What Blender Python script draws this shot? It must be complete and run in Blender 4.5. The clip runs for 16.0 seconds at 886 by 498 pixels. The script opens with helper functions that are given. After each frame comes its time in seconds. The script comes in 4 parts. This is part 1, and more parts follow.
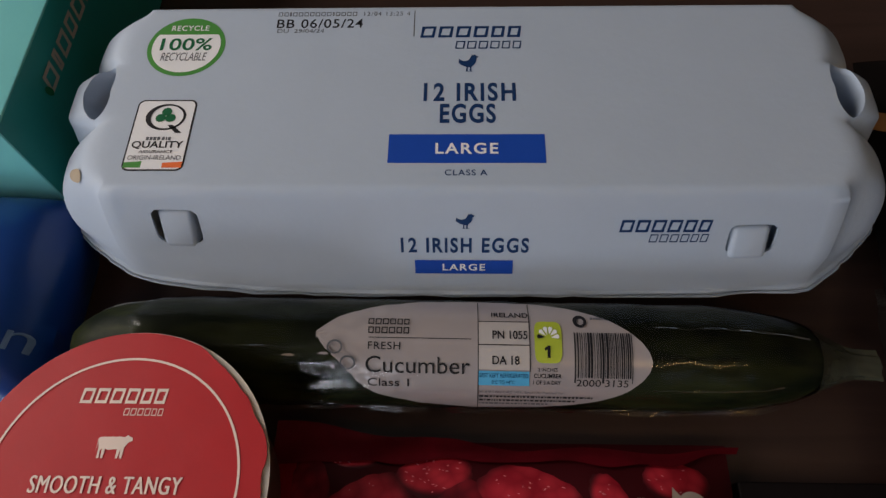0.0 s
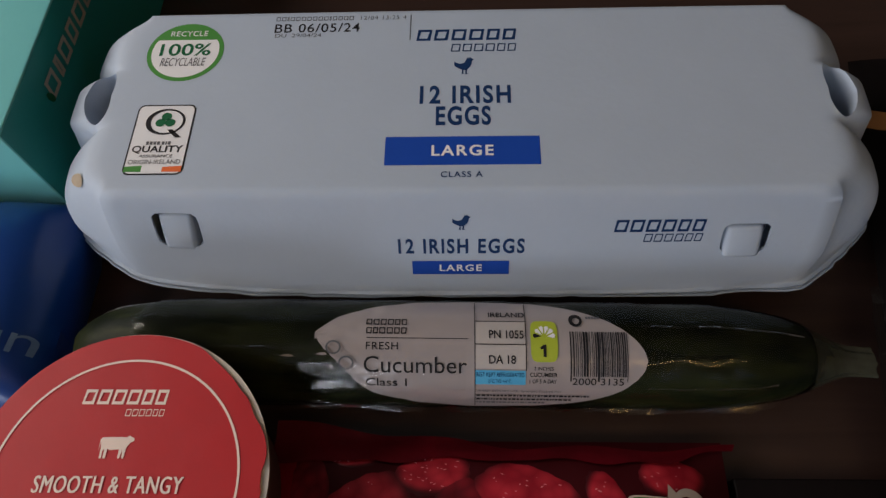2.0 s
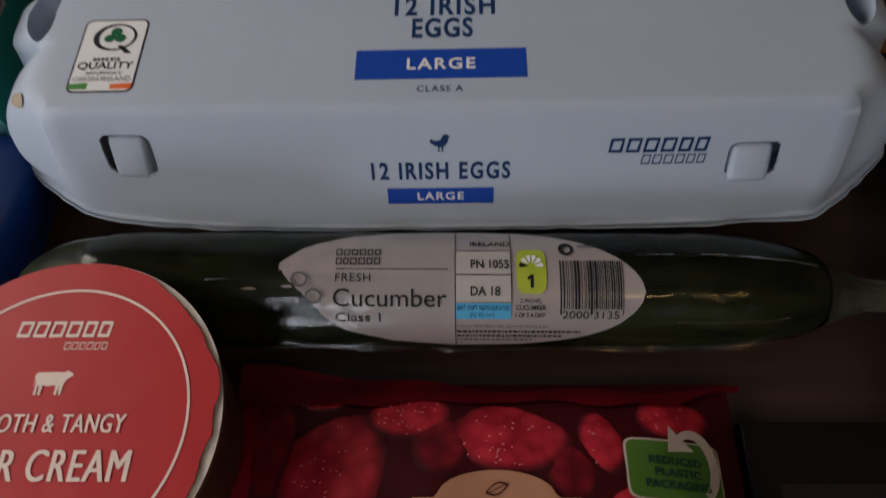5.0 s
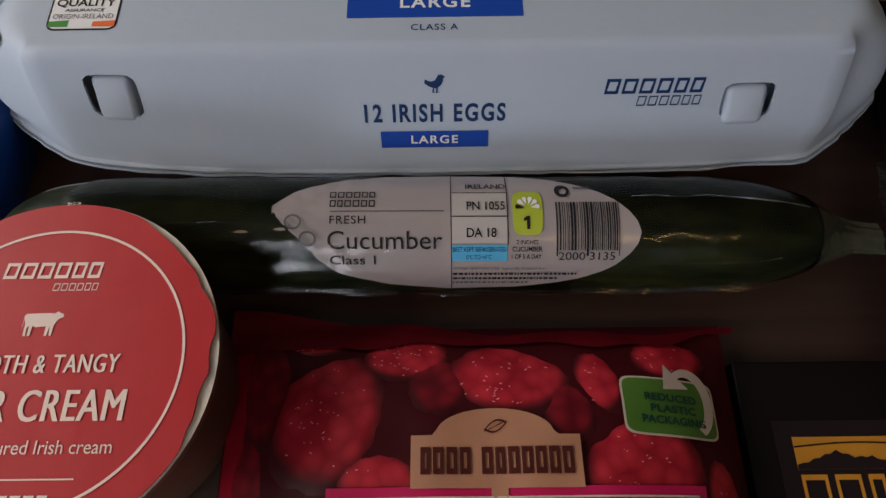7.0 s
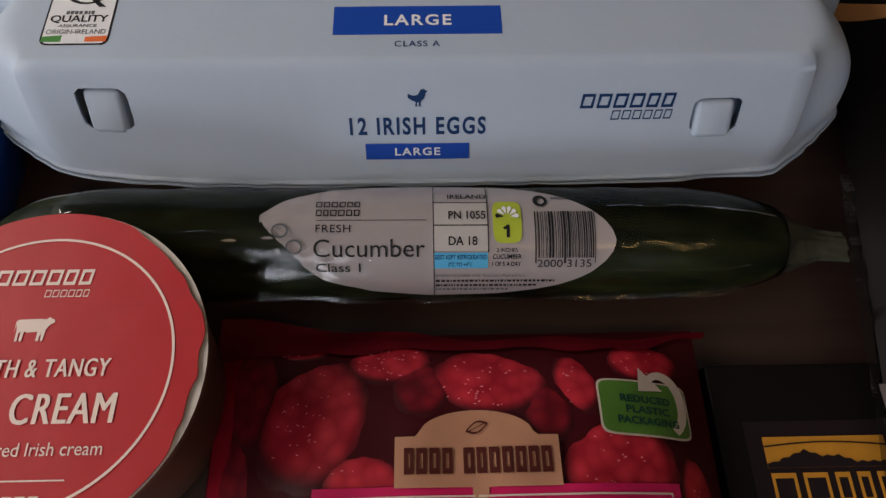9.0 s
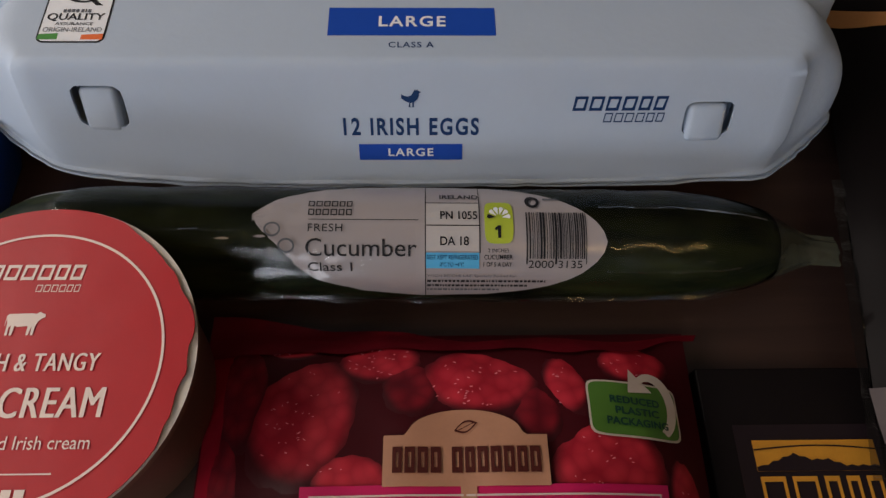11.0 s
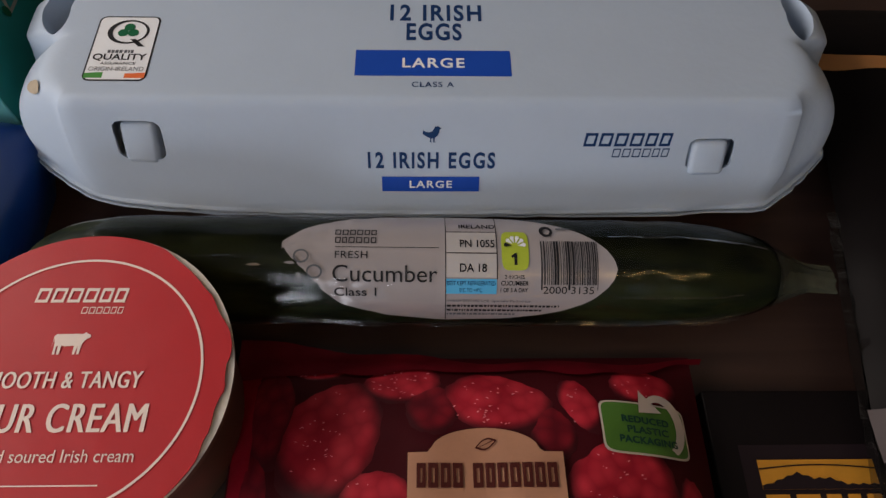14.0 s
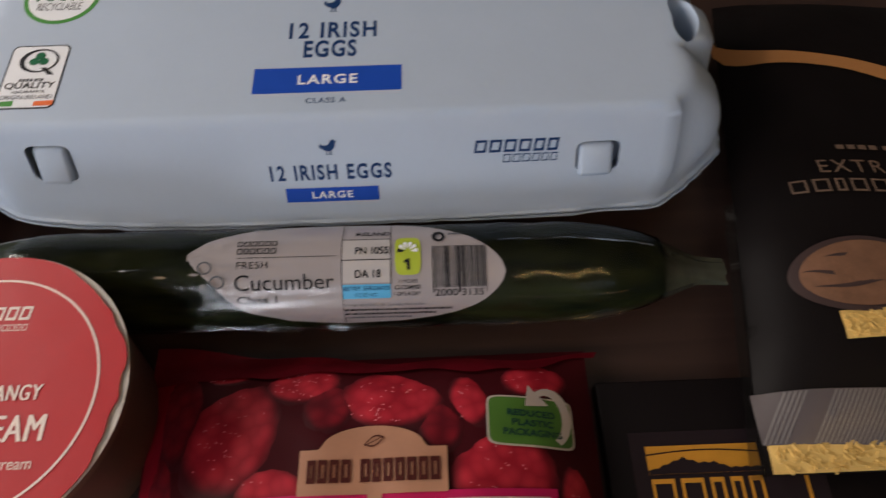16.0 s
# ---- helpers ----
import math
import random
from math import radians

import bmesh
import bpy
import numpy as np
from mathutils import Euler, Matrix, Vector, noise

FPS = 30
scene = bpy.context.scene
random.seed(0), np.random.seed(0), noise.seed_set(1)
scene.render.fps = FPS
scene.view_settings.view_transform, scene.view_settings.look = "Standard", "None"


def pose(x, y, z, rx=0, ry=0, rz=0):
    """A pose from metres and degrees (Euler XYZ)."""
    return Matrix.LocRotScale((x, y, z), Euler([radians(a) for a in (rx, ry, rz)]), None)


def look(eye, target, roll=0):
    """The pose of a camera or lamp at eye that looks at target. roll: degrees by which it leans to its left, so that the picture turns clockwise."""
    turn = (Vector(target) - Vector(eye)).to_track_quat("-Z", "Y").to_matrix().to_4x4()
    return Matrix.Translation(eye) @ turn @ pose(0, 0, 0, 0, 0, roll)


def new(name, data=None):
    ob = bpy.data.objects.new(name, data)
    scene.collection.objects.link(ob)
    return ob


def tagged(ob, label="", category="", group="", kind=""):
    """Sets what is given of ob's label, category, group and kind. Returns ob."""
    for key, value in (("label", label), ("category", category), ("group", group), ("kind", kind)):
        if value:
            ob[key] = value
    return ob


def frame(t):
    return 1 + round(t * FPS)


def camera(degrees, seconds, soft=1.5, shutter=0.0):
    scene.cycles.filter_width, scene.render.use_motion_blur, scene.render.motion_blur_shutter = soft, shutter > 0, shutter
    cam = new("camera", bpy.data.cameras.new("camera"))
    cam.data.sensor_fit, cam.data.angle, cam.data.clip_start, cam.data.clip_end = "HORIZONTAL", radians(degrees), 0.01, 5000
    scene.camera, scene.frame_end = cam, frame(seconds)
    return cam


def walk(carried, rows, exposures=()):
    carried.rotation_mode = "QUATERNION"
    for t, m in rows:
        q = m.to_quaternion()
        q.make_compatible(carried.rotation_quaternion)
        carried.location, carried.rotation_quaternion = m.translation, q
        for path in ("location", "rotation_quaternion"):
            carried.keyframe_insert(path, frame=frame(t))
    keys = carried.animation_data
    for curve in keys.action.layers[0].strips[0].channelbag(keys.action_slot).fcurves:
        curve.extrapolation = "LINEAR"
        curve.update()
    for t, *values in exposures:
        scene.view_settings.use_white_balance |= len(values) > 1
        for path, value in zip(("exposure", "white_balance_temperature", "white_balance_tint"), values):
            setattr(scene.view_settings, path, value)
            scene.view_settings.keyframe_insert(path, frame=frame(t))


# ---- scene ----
cam = camera(67.0, 16.0, soft=1.4, shutter=0.4)
PATH = [
    (0, (0.0088, 0.0042, 0.2550), (-0.0216, 0.4606, -0.6343), -3.20),
    (0.5, (0.0085, 0.0033, 0.2568), (-0.0206, 0.4592, -0.6328), -3.10),
    (1, (0.0107, 0.0052, 0.2578), (-0.0241, 0.4603, -0.6320), -3.59),
    (1.5, (0.0116, 0.0042, 0.2560), (-0.0243, 0.4594, -0.6337), -4.03),
    (2, (0.0115, 0.0032, 0.2574), (-0.0250, 0.4600, -0.6315), -4.30),
    (2.5, (0.0125, 0.0042, 0.2583), (-0.0216, 0.4657, -0.6282), -3.75),
    (3, (0.0164, 0.0035, 0.2551), (-0.0225, 0.4701, -0.6285), -4.03),
    (3.5, (0.0169, 0.0022, 0.2544), (-0.0229, 0.4718, -0.6276), -4.25),
    (4, (0.0191, 0.0003, 0.2508), (-0.0189, 0.4657, -0.6335), -4.59),
    (4.5, (0.0181, -0.0056, 0.2487), (-0.0217, 0.4607, -0.6350), -4.75),
    (5, (0.0175, -0.0063, 0.2284), (-0.0176, 0.4386, -0.6666), -4.56),
    (5.2, (0.0167, -0.0076, 0.2219), (-0.0223, 0.4209, -0.6808), -5.09),
    (7.3, (0.0114, -0.0177, 0.2228), (0.0158, 0.3941, -0.6885), -0.34),
    (7.5, (0.0104, -0.0193, 0.2243), (0.0187, 0.3985, -0.6842), 0.04),
    (8, (0.0051, -0.0170, 0.2231), (0.0112, 0.4118, -0.6802), -0.44),
    (8.5, (0.0102, -0.0183, 0.2243), (0.0277, 0.4121, -0.6782), 0.77),
    (9, (0.0128, -0.0203, 0.2278), (0.0318, 0.4132, -0.6731), 1.38),
    (9.2, (0.0132, -0.0222, 0.2277), (0.0321, 0.4169, -0.6706), 1.42),
    (11.5, (0.0156, -0.0232, 0.2274), (0.0364, 0.4204, -0.6686), 2.18),
    (12, (0.0156, -0.0241, 0.2304), (0.0412, 0.4217, -0.6643), 2.53),
    (12.5, (0.0061, -0.0236, 0.2394), (0.0320, 0.4425, -0.6450), 2.86),
    (13, (0.0090, -0.0260, 0.2398), (0.0363, 0.4539, -0.6370), 2.88),
    (13.5, (0.0071, -0.0274, 0.2373), (0.0328, 0.4603, -0.6354), 2.61),
    (14, (0.0074, -0.0300, 0.2375), (0.0322, 0.4562, -0.6360), 2.55),
    (14.5, (0.0062, -0.0308, 0.2365), (0.0337, 0.4573, -0.6358), 2.91),
    (15, (0.0049, -0.0323, 0.2344), (0.0410, 0.4610, -0.6347), 4.04),
    (15.5, (0.0153, -0.0332, 0.2413), (0.0309, 0.4420, -0.6385), 1.61),
    (16, (0.0476, -0.0323, 0.2503), (0.0581, 0.4438, -0.6290), -1.00),
]
walk(cam, [(t, look(eye, target, roll)) for t, eye, target, roll in PATH],
     exposures=[(0, -0.33), (4.5, -0.36), (5.0, -0.47), (7.5, -0.22), (12.0, -0.20), (14.5, -0.15), (16.0, 0.10)])

# ---- world and light ----
world = bpy.data.worlds.new("sky")
scene.world = world
world.use_nodes = True
wn = world.node_tree
sky = wn.nodes.new("ShaderNodeTexSky")
sky.sky_type = 'NISHITA'
sky.sun_disc = False
sky.sun_elevation, sky.sun_rotation = radians(35), radians(40)
wn.links.new(sky.outputs[0], wn.nodes["Background"].inputs[0])
wn.nodes["Background"].inputs[1].default_value = 0.10


def area_light(name, at, target, w, h, watts, color):
    la = bpy.data.lights.new(name, 'AREA')
    la.shape, la.size, la.size_y, la.energy, la.color = 'RECTANGLE', w, h, watts, color
    ob = new(name, la)
    ob.matrix_world = look(at, target)
    return tagged(ob, kind="structure")


area_light("window_light_low", (-0.61, -1.58, 0.22), (-0.61, 0, 0.22), 0.50, 0.60, 7.0, (0.90, 0.93, 1.03))
area_light("window_light_high", (-0.61, -1.58, 1.30), (-0.61, 0, 1.0), 0.50, 0.50, 4.8, (0.90, 0.93, 1.03))
area_light("window_light_right", (0.95, -1.58, 1.10), (0.95, 0, 1.10), 0.56, 0.50, 0.3, (0.92, 0.94, 1.0))
# Two side fills, added so brightness falls off from left to right.
area_light("window_light_west", (-0.88, 0.52, 0.55), (0.0, 0.52, 0.45), 0.62, 0.56, 8.2, (1.0, 0.89, 0.81))
area_light("window_light_near", (-0.88, -0.30, 0.64), (0.0, -0.30, 0.40), 0.7, 0.56, 6.6, (1.0, 0.89, 0.81))

# ---- materials ----
M = {}


def mat(name, col, rough=0.5, metal=0.0, var=0.12, scale=40.0, bump=0.1, fine=900.0, coat=0.0, depth=0.0004, spec=0.5):
    """A surface with colour variation at two scales and fine relief; sizes in metres of the object."""
    m = bpy.data.materials.new(name)
    m.use_nodes = True
    nt = m.node_tree
    b = nt.nodes["Principled BSDF"]
    co = nt.nodes.new("ShaderNodeTexCoord")
    n1, n2 = nt.nodes.new("ShaderNodeTexNoise"), nt.nodes.new("ShaderNodeTexNoise")
    n1.inputs["Scale"].default_value, n1.inputs["Detail"].default_value = scale, 4
    n2.inputs["Scale"].default_value, n2.inputs["Detail"].default_value = fine, 3
    add = nt.nodes.new("ShaderNodeMath")
    add.operation = 'MULTIPLY_ADD'
    add.inputs[1].default_value = 0.4
    ramp = nt.nodes.new("ShaderNodeMix")
    ramp.data_type = 'RGBA'
    ramp.inputs["A"].default_value = (*[c * (1 - var) for c in col], 1)
    ramp.inputs["B"].default_value = (*[min(1, c * (1 + var)) for c in col], 1)
    bp = nt.nodes.new("ShaderNodeBump")
    bp.inputs["Strength"].default_value, bp.inputs["Distance"].default_value = bump, depth
    L = nt.links.new
    L(co.outputs["Object"], n1.inputs["Vector"])
    L(co.outputs["Object"], n2.inputs["Vector"])
    L(n2.outputs[0], add.inputs[0])
    L(n1.outputs[0], add.inputs[2])
    sub = nt.nodes.new("ShaderNodeMath")
    sub.operation = 'SUBTRACT'
    sub.use_clamp = True
    sub.inputs[1].default_value = 0.2
    L(add.outputs[0], sub.inputs[0])
    L(sub.outputs[0], ramp.inputs["Factor"])
    L(ramp.outputs["Result"], b.inputs["Base Color"])
    L(add.outputs[0], bp.inputs["Height"])
    L(bp.outputs[0], b.inputs["Normal"])
    b.inputs["Roughness"].default_value, b.inputs["Metallic"].default_value = rough, metal
    b.inputs["Specular IOR Level"].default_value = spec
    b.inputs["Coat Weight"].default_value, b.inputs["Coat Roughness"].default_value = coat, 0.12
    M[name] = m
    return m


def srgb(r, g, b):
    return tuple((c / 255 / 12.92) if c / 255 < 0.04045 else ((c / 255 + 0.055) / 1.055) ** 2.4 for c in (r, g, b))


def wood_mat(name, dark, light):
    m = mat(name, light, rough=0.38, bump=0.15, scale=12)
    nt = m.node_tree
    b = nt.nodes["Principled BSDF"]
    co = nt.nodes.new("ShaderNodeTexCoord")
    mp = nt.nodes.new("ShaderNodeMapping")
    mp.inputs["Scale"].default_value = (4, 60, 60)
    ns = nt.nodes.new("ShaderNodeTexNoise")
    ns.inputs["Scale"].default_value, ns.inputs["Detail"].default_value = 2.5, 6
    ns.inputs["Distortion"].default_value = 0.6
    mx = nt.nodes.new("ShaderNodeMix")
    mx.data_type = 'RGBA'
    mx.inputs["A"].default_value, mx.inputs["B"].default_value = (*dark, 1), (*light, 1)
    nt.links.new(co.outputs["Object"], mp.inputs[0])
    nt.links.new(mp.outputs[0], ns.inputs["Vector"])
    nt.links.new(ns.outputs[0], mx.inputs["Factor"])
    nt.links.new(mx.outputs["Result"], b.inputs["Base Color"])
    return m


def skin_mat(name, dark, light):
    """Cucumber skin: dark green with pale streaks that run along it."""
    m = mat(name, dark, rough=0.5, bump=0.35, scale=60, fine=320, depth=0.0008, spec=0.12)
    nt = m.node_tree
    b = nt.nodes["Principled BSDF"]
    co, mp = nt.nodes.new("ShaderNodeTexCoord"), nt.nodes.new("ShaderNodeMapping")
    mp.inputs["Scale"].default_value = (22, 95, 95)
    ns, cr = nt.nodes.new("ShaderNodeTexNoise"), nt.nodes.new("ShaderNodeValToRGB")
    ns.inputs["Scale"].default_value, ns.inputs["Detail"].default_value = 1.0, 7
    ns.inputs["Roughness"].default_value = 0.62
    cr.color_ramp.elements[0].position, cr.color_ramp.elements[0].color = 0.40, (*dark, 1)
    cr.color_ramp.elements[1].position, cr.color_ramp.elements[1].color = 0.68, (*light, 1)
    nt.links.new(co.outputs["Object"], mp.inputs[0])
    nt.links.new(mp.outputs[0], ns.inputs["Vector"])
    nt.links.new(ns.outputs[0], cr.inputs[0])
    nt.links.new(cr.outputs[0], b.inputs["Base Color"])
    return m


def film_mat(name, tint, rough, bump, gloss=0.05, ior=1.30):
    """Clear plastic film: see-through, with gloss by Fresnel."""
    m = bpy.data.materials.new(name)
    m.use_nodes = True
    nt = m.node_tree
    nt.nodes.remove(nt.nodes["Principled BSDF"])
    out = nt.nodes["Material Output"]
    tr, gl = nt.nodes.new("ShaderNodeBsdfTransparent"), nt.nodes.new("ShaderNodeBsdfGlossy")
    tr.inputs[0].default_value = (*tint, 1)
    gl.inputs["Roughness"].default_value = rough
    fr, add = nt.nodes.new("ShaderNodeFresnel"), nt.nodes.new("ShaderNodeMath")
    fr.inputs[0].default_value = ior
    add.inputs[1].default_value = gloss
    add.use_clamp = True
    co, ns, mp = nt.nodes.new("ShaderNodeTexCoord"), nt.nodes.new("ShaderNodeTexNoise"), nt.nodes.new("ShaderNodeMapping")
    mp.inputs["Scale"].default_value = (0.24, 1, 1)
    ns.inputs["Scale"].default_value, ns.inputs["Detail"].default_value = 75, 6
    ns.inputs["Distortion"].default_value = 0.8
    ns.inputs["Roughness"].default_value = 0.62
    bp = nt.nodes.new("ShaderNodeBump")
    bp.inputs["Strength"].default_value, bp.inputs["Distance"].default_value = bump, 0.002
    mx = nt.nodes.new("ShaderNodeMixShader")
    L = nt.links.new
    L(co.outputs["Object"], mp.inputs[0])
    L(mp.outputs[0], ns.inputs["Vector"])
    L(ns.outputs[0], bp.inputs["Height"])
    L(bp.outputs[0], gl.inputs["Normal"])
    L(bp.outputs[0], fr.inputs["Normal"])
    L(fr.outputs[0], add.inputs[0])
    L(add.outputs[0], mx.inputs[0])
    L(tr.outputs[0], mx.inputs[1])
    L(gl.outputs[0], mx.inputs[2])
    L(mx.outputs[0], out.inputs[0])
    M[name] = m
    return m


def berry_mat(name="berry_print", light=(206, 50, 66), dark=(164, 26, 44)):
    """The printed raspberry: round drupelets, dark between them, bright pips of print."""
    m = mat(name, srgb(178, 22, 40), rough=0.5, spec=0.25)
    nt = m.node_tree
    b = nt.nodes["Principled BSDF"]
    co, vo = nt.nodes.new("ShaderNodeTexCoord"), nt.nodes.new("ShaderNodeTexVoronoi")
    vo.inputs["Scale"].default_value = 185
    cr = nt.nodes.new("ShaderNodeValToRGB")
    cr.color_ramp.elements[0].color = (*srgb(*light), 1)
    cr.color_ramp.elements[0].position = 0.15
    cr.color_ramp.elements[1].color = (*srgb(*dark), 1)
    cr.color_ramp.elements[1].position = 0.75
    ns = nt.nodes.new("ShaderNodeTexNoise")
    ns.inputs["Scale"].default_value = 55
    mx = nt.nodes.new("ShaderNodeMix")
    mx.data_type, mx.blend_type = 'RGBA', 'MULTIPLY'
    mx.inputs["Factor"].default_value = 0.4
    L = nt.links.new
    L(co.outputs["Object"], vo.inputs["Vector"])
    L(co.outputs["Object"], ns.inputs["Vector"])
    L(vo.outputs["Distance"], cr.inputs[0])
    L(cr.outputs[0], mx.inputs["A"])
    L(ns.outputs[0], mx.inputs["B"])
    ce, fl = nt.nodes.new("ShaderNodeVectorMath"), nt.nodes.new("ShaderNodeVectorMath")
    ce.operation, fl.operation = 'SUBTRACT', 'MULTIPLY'
    ce.inputs[1].default_value, fl.inputs[1].default_value = (0.5, 0.56, 0.5), (1, 1, 0)
    ln = nt.nodes.new("ShaderNodeVectorMath")
    ln.operation = 'LENGTH'
    rg = nt.nodes.new("ShaderNodeMapRange")
    rg.interpolation_type = 'SMOOTHSTEP'
    rg.inputs["From Min"].default_value, rg.inputs["From Max"].default_value = 0.34, 0.52
    ed = nt.nodes.new("ShaderNodeMix")
    ed.data_type = 'RGBA'
    ed.inputs["B"].default_value = (*srgb(58, 10, 17), 1)
    L(co.outputs["Generated"], ce.inputs[0])
    L(ce.outputs[0], fl.inputs[0])
    L(fl.outputs[0], ln.inputs[0])
    L(ln.outputs["Value"], rg.inputs["Value"])
    L(rg.outputs[0], ed.inputs["Factor"])
    L(mx.outputs["Result"], ed.inputs["A"])
    L(ed.outputs["Result"], b.inputs["Base Color"])
    bp = nt.nodes.new("ShaderNodeBump")
    bp.invert = True
    bp.inputs["Strength"].default_value, bp.inputs["Distance"].default_value = 0.22, 0.0010
    L(vo.outputs["Distance"], bp.inputs["Height"])
    L(bp.outputs[0], b.inputs["Normal"])
    return m


wood_mat("table_wood", srgb(44, 31, 27), srgb(70, 51, 45))
mat("wall_paint", (0.24, 0.23, 0.215), rough=0.8, var=0.03, scale=3, fine=60)
mat("ceiling_paint", (0.38, 0.37, 0.355), rough=0.85, var=0.03, scale=3, fine=60)
wood_mat("floor_wood", srgb(90, 66, 46), srgb(130, 98, 70))
mat("white_frame", (0.75, 0.75, 0.74), rough=0.4, var=0.03)
mat("pulp", srgb(172, 186, 204), rough=0.62, var=0.035, scale=45, bump=0.35, fine=420, depth=0.0005, spec=0.35)
mat("pulp_inside", srgb(182, 188, 196), rough=0.85, var=0.06, scale=90, bump=0.5, fine=500, depth=0.0006)
mat("pulp_stain", srgb(166, 152, 132), rough=0.9, var=0.2, scale=200)
mat("ink_navy", srgb(22, 52, 96), rough=0.6, var=0.08, scale=200, spec=0.15)
mat("ink_blue", srgb(28, 72, 170), rough=0.55, var=0.05, scale=120, spec=0.15)
mat("ink_white", srgb(228, 230, 234), rough=0.55, var=0.04, scale=200, spec=0.15)
mat("ink_black", srgb(34, 34, 38), rough=0.55, var=0.1, scale=200, spec=0.15)
mat("ink_grey", srgb(96, 98, 104), rough=0.6, var=0.1, scale=200, spec=0.15)
mat("ink_green", srgb(74, 140, 66), rough=0.5, var=0.07, scale=150, spec=0.15)
mat("ink_dark_green", srgb(24, 96, 62), rough=0.5, var=0.07, scale=150, spec=0.15)
mat("ink_orange", srgb(226, 112, 62), rough=0.5, var=0.05, spec=0.15)
skin_mat("cucumber_skin", srgb(21, 28, 17), srgb(60, 66, 37))
film_mat("cling_film", (0.95, 0.96, 0.95), 0.06, 0.23, 0.016, 1.27)
film_mat("film_fold", (0.92, 0.93, 0.92), 0.08, 0.60, 0.03, 1.36)
film_mat("label_film", (0.98, 0.98, 0.98), 0.06, 0.06, 0.004, 1.24)
mat("film_tail", srgb(70, 72, 60), rough=0.22, var=0.6, scale=90, bump=0.6, fine=200, depth=0.001, coat=0.4)
film_mat("film_dull", (0.92, 0.93, 0.92), 0.45, 0.4, 0.0, 1.15)
mat("label_paper", srgb(156, 149, 150), rough=0.32, var=0.03, scale=60, bump=0.16, fine=150, coat=0.6, depth=0.0006)
mat("label_box", srgb(178, 174, 173), rough=0.32, var=0.03, scale=60, coat=0.6)
mat("label_lime", srgb(168, 184, 58), rough=0.35, var=0.05)
mat("label_cyan", srgb(78, 170, 216), rough=0.35, var=0.05)
mat("foil_red", srgb(178, 24, 33), rough=0.48, var=0.08, scale=70, bump=0.3, fine=260, depth=0.0006)
mat("foil_white", srgb(214, 206, 196), rough=0.55, var=0.06, scale=150, bump=0.25)
mat("foil_print", srgb(232, 214, 204), rough=0.5, var=0.04, scale=200)
mat("tub_plastic", srgb(108, 84, 68), rough=0.35, var=0.06, coat=0.2)
mat("tub_sleeve", srgb(98, 70, 58), rough=0.4, var=0.3, scale=30, bump=0.2, coat=0.25)
mat("bag_plum", srgb(60, 10, 17), rough=0.5, var=0.14, scale=30, bump=0.25, fine=160, depth=0.0006, spec=0.16)
mat("bag_crimson", srgb(140, 10, 34), rough=0.45, var=0.4, scale=60, bump=0.4, fine=160, depth=0.0008, spec=0.25)
mat("bag_pink", srgb(188, 18, 84), rough=0.35, var=0.06, scale=60, coat=0.2)
mat("bag_seal", srgb(94, 10, 24), rough=0.45, var=0.6, scale=70, bump=0.4, fine=160, depth=0.0008, spec=0.2)
berry_mat()
berry_mat("berry_dark", (136, 24, 38), (98, 12, 26))
mat("berry_pip", srgb(218, 134, 142), rough=0.35, var=0.1)
mat("plaque_tan", srgb(172, 124, 97), rough=0.5, var=0.12, scale=90)
mat("ink_brown", srgb(72, 30, 26), rough=0.5, var=0.1, scale=200, spec=0.15)
mat("tag_green", srgb(76, 116, 44), rough=0.4, var=0.06, scale=100)
mat("tag_ink", srgb(20, 62, 52), rough=0.4, var=0.1, scale=200)
mat("tag_white", srgb(196, 182, 172), rough=0.4, var=0.05)
mat("choc_black", srgb(15, 10, 11), rough=0.55, var=0.2, scale=60, bump=0.1, spec=0.15)
mat("choc_panel", srgb(31, 22, 26), rough=0.5, var=0.15, scale=60, spec=0.2)
mat("gold_print", srgb(214, 150, 52), rough=0.36, metal=0.35, var=0.15, scale=90)
mat("pouch_black", srgb(16, 12, 12), rough=0.5, var=0.25, scale=30, bump=0.4, fine=110, depth=0.0010, spec=0.12)
mat("pouch_brown", srgb(58, 44, 42), rough=0.35, var=0.2, scale=30, bump=0.3, fine=110)
mat("pouch_gold", srgb(176, 122, 72), rough=0.4, metal=0.2, var=0.12, scale=60)
mat("pouch_grey", srgb(80, 72, 72), rough=0.35, var=0.08, scale=60)
mat("pouch_stripe", srgb(118, 112, 110), rough=0.35, var=0.06)
mat("pouch_ink", srgb(104, 84, 70), rough=0.45, var=0.15, scale=200)
mat("cheese", srgb(206, 170, 98), rough=0.45, var=0.14, scale=160, bump=0.6, fine=400, depth=0.0012)
film_mat("pouch_edge", (0.5, 0.5, 0.5), 0.16, 0.9, 0.03)
mat("picture_tan", srgb(112, 80, 60), rough=0.4, var=0.35, scale=150)
mat("teal_light", srgb(120, 206, 208), rough=0.4, var=0.05, scale=20, coat=0.15)
mat("teal_dark", srgb(34, 146, 140), rough=0.4, var=0.12, scale=20, coat=0.15)
mat("teal_ink", srgb(186, 172, 158), rough=0.5, var=0.06)
mat("blue_pack", srgb(11, 66, 148), rough=0.35, var=0.25, scale=25, bump=0.35, fine=110, coat=0.25, depth=0.001)
mat("blue_ink", srgb(110, 142, 184), rough=0.5, var=0.1)

# ---- building helpers: plan units are K metres ----
K = 0.9


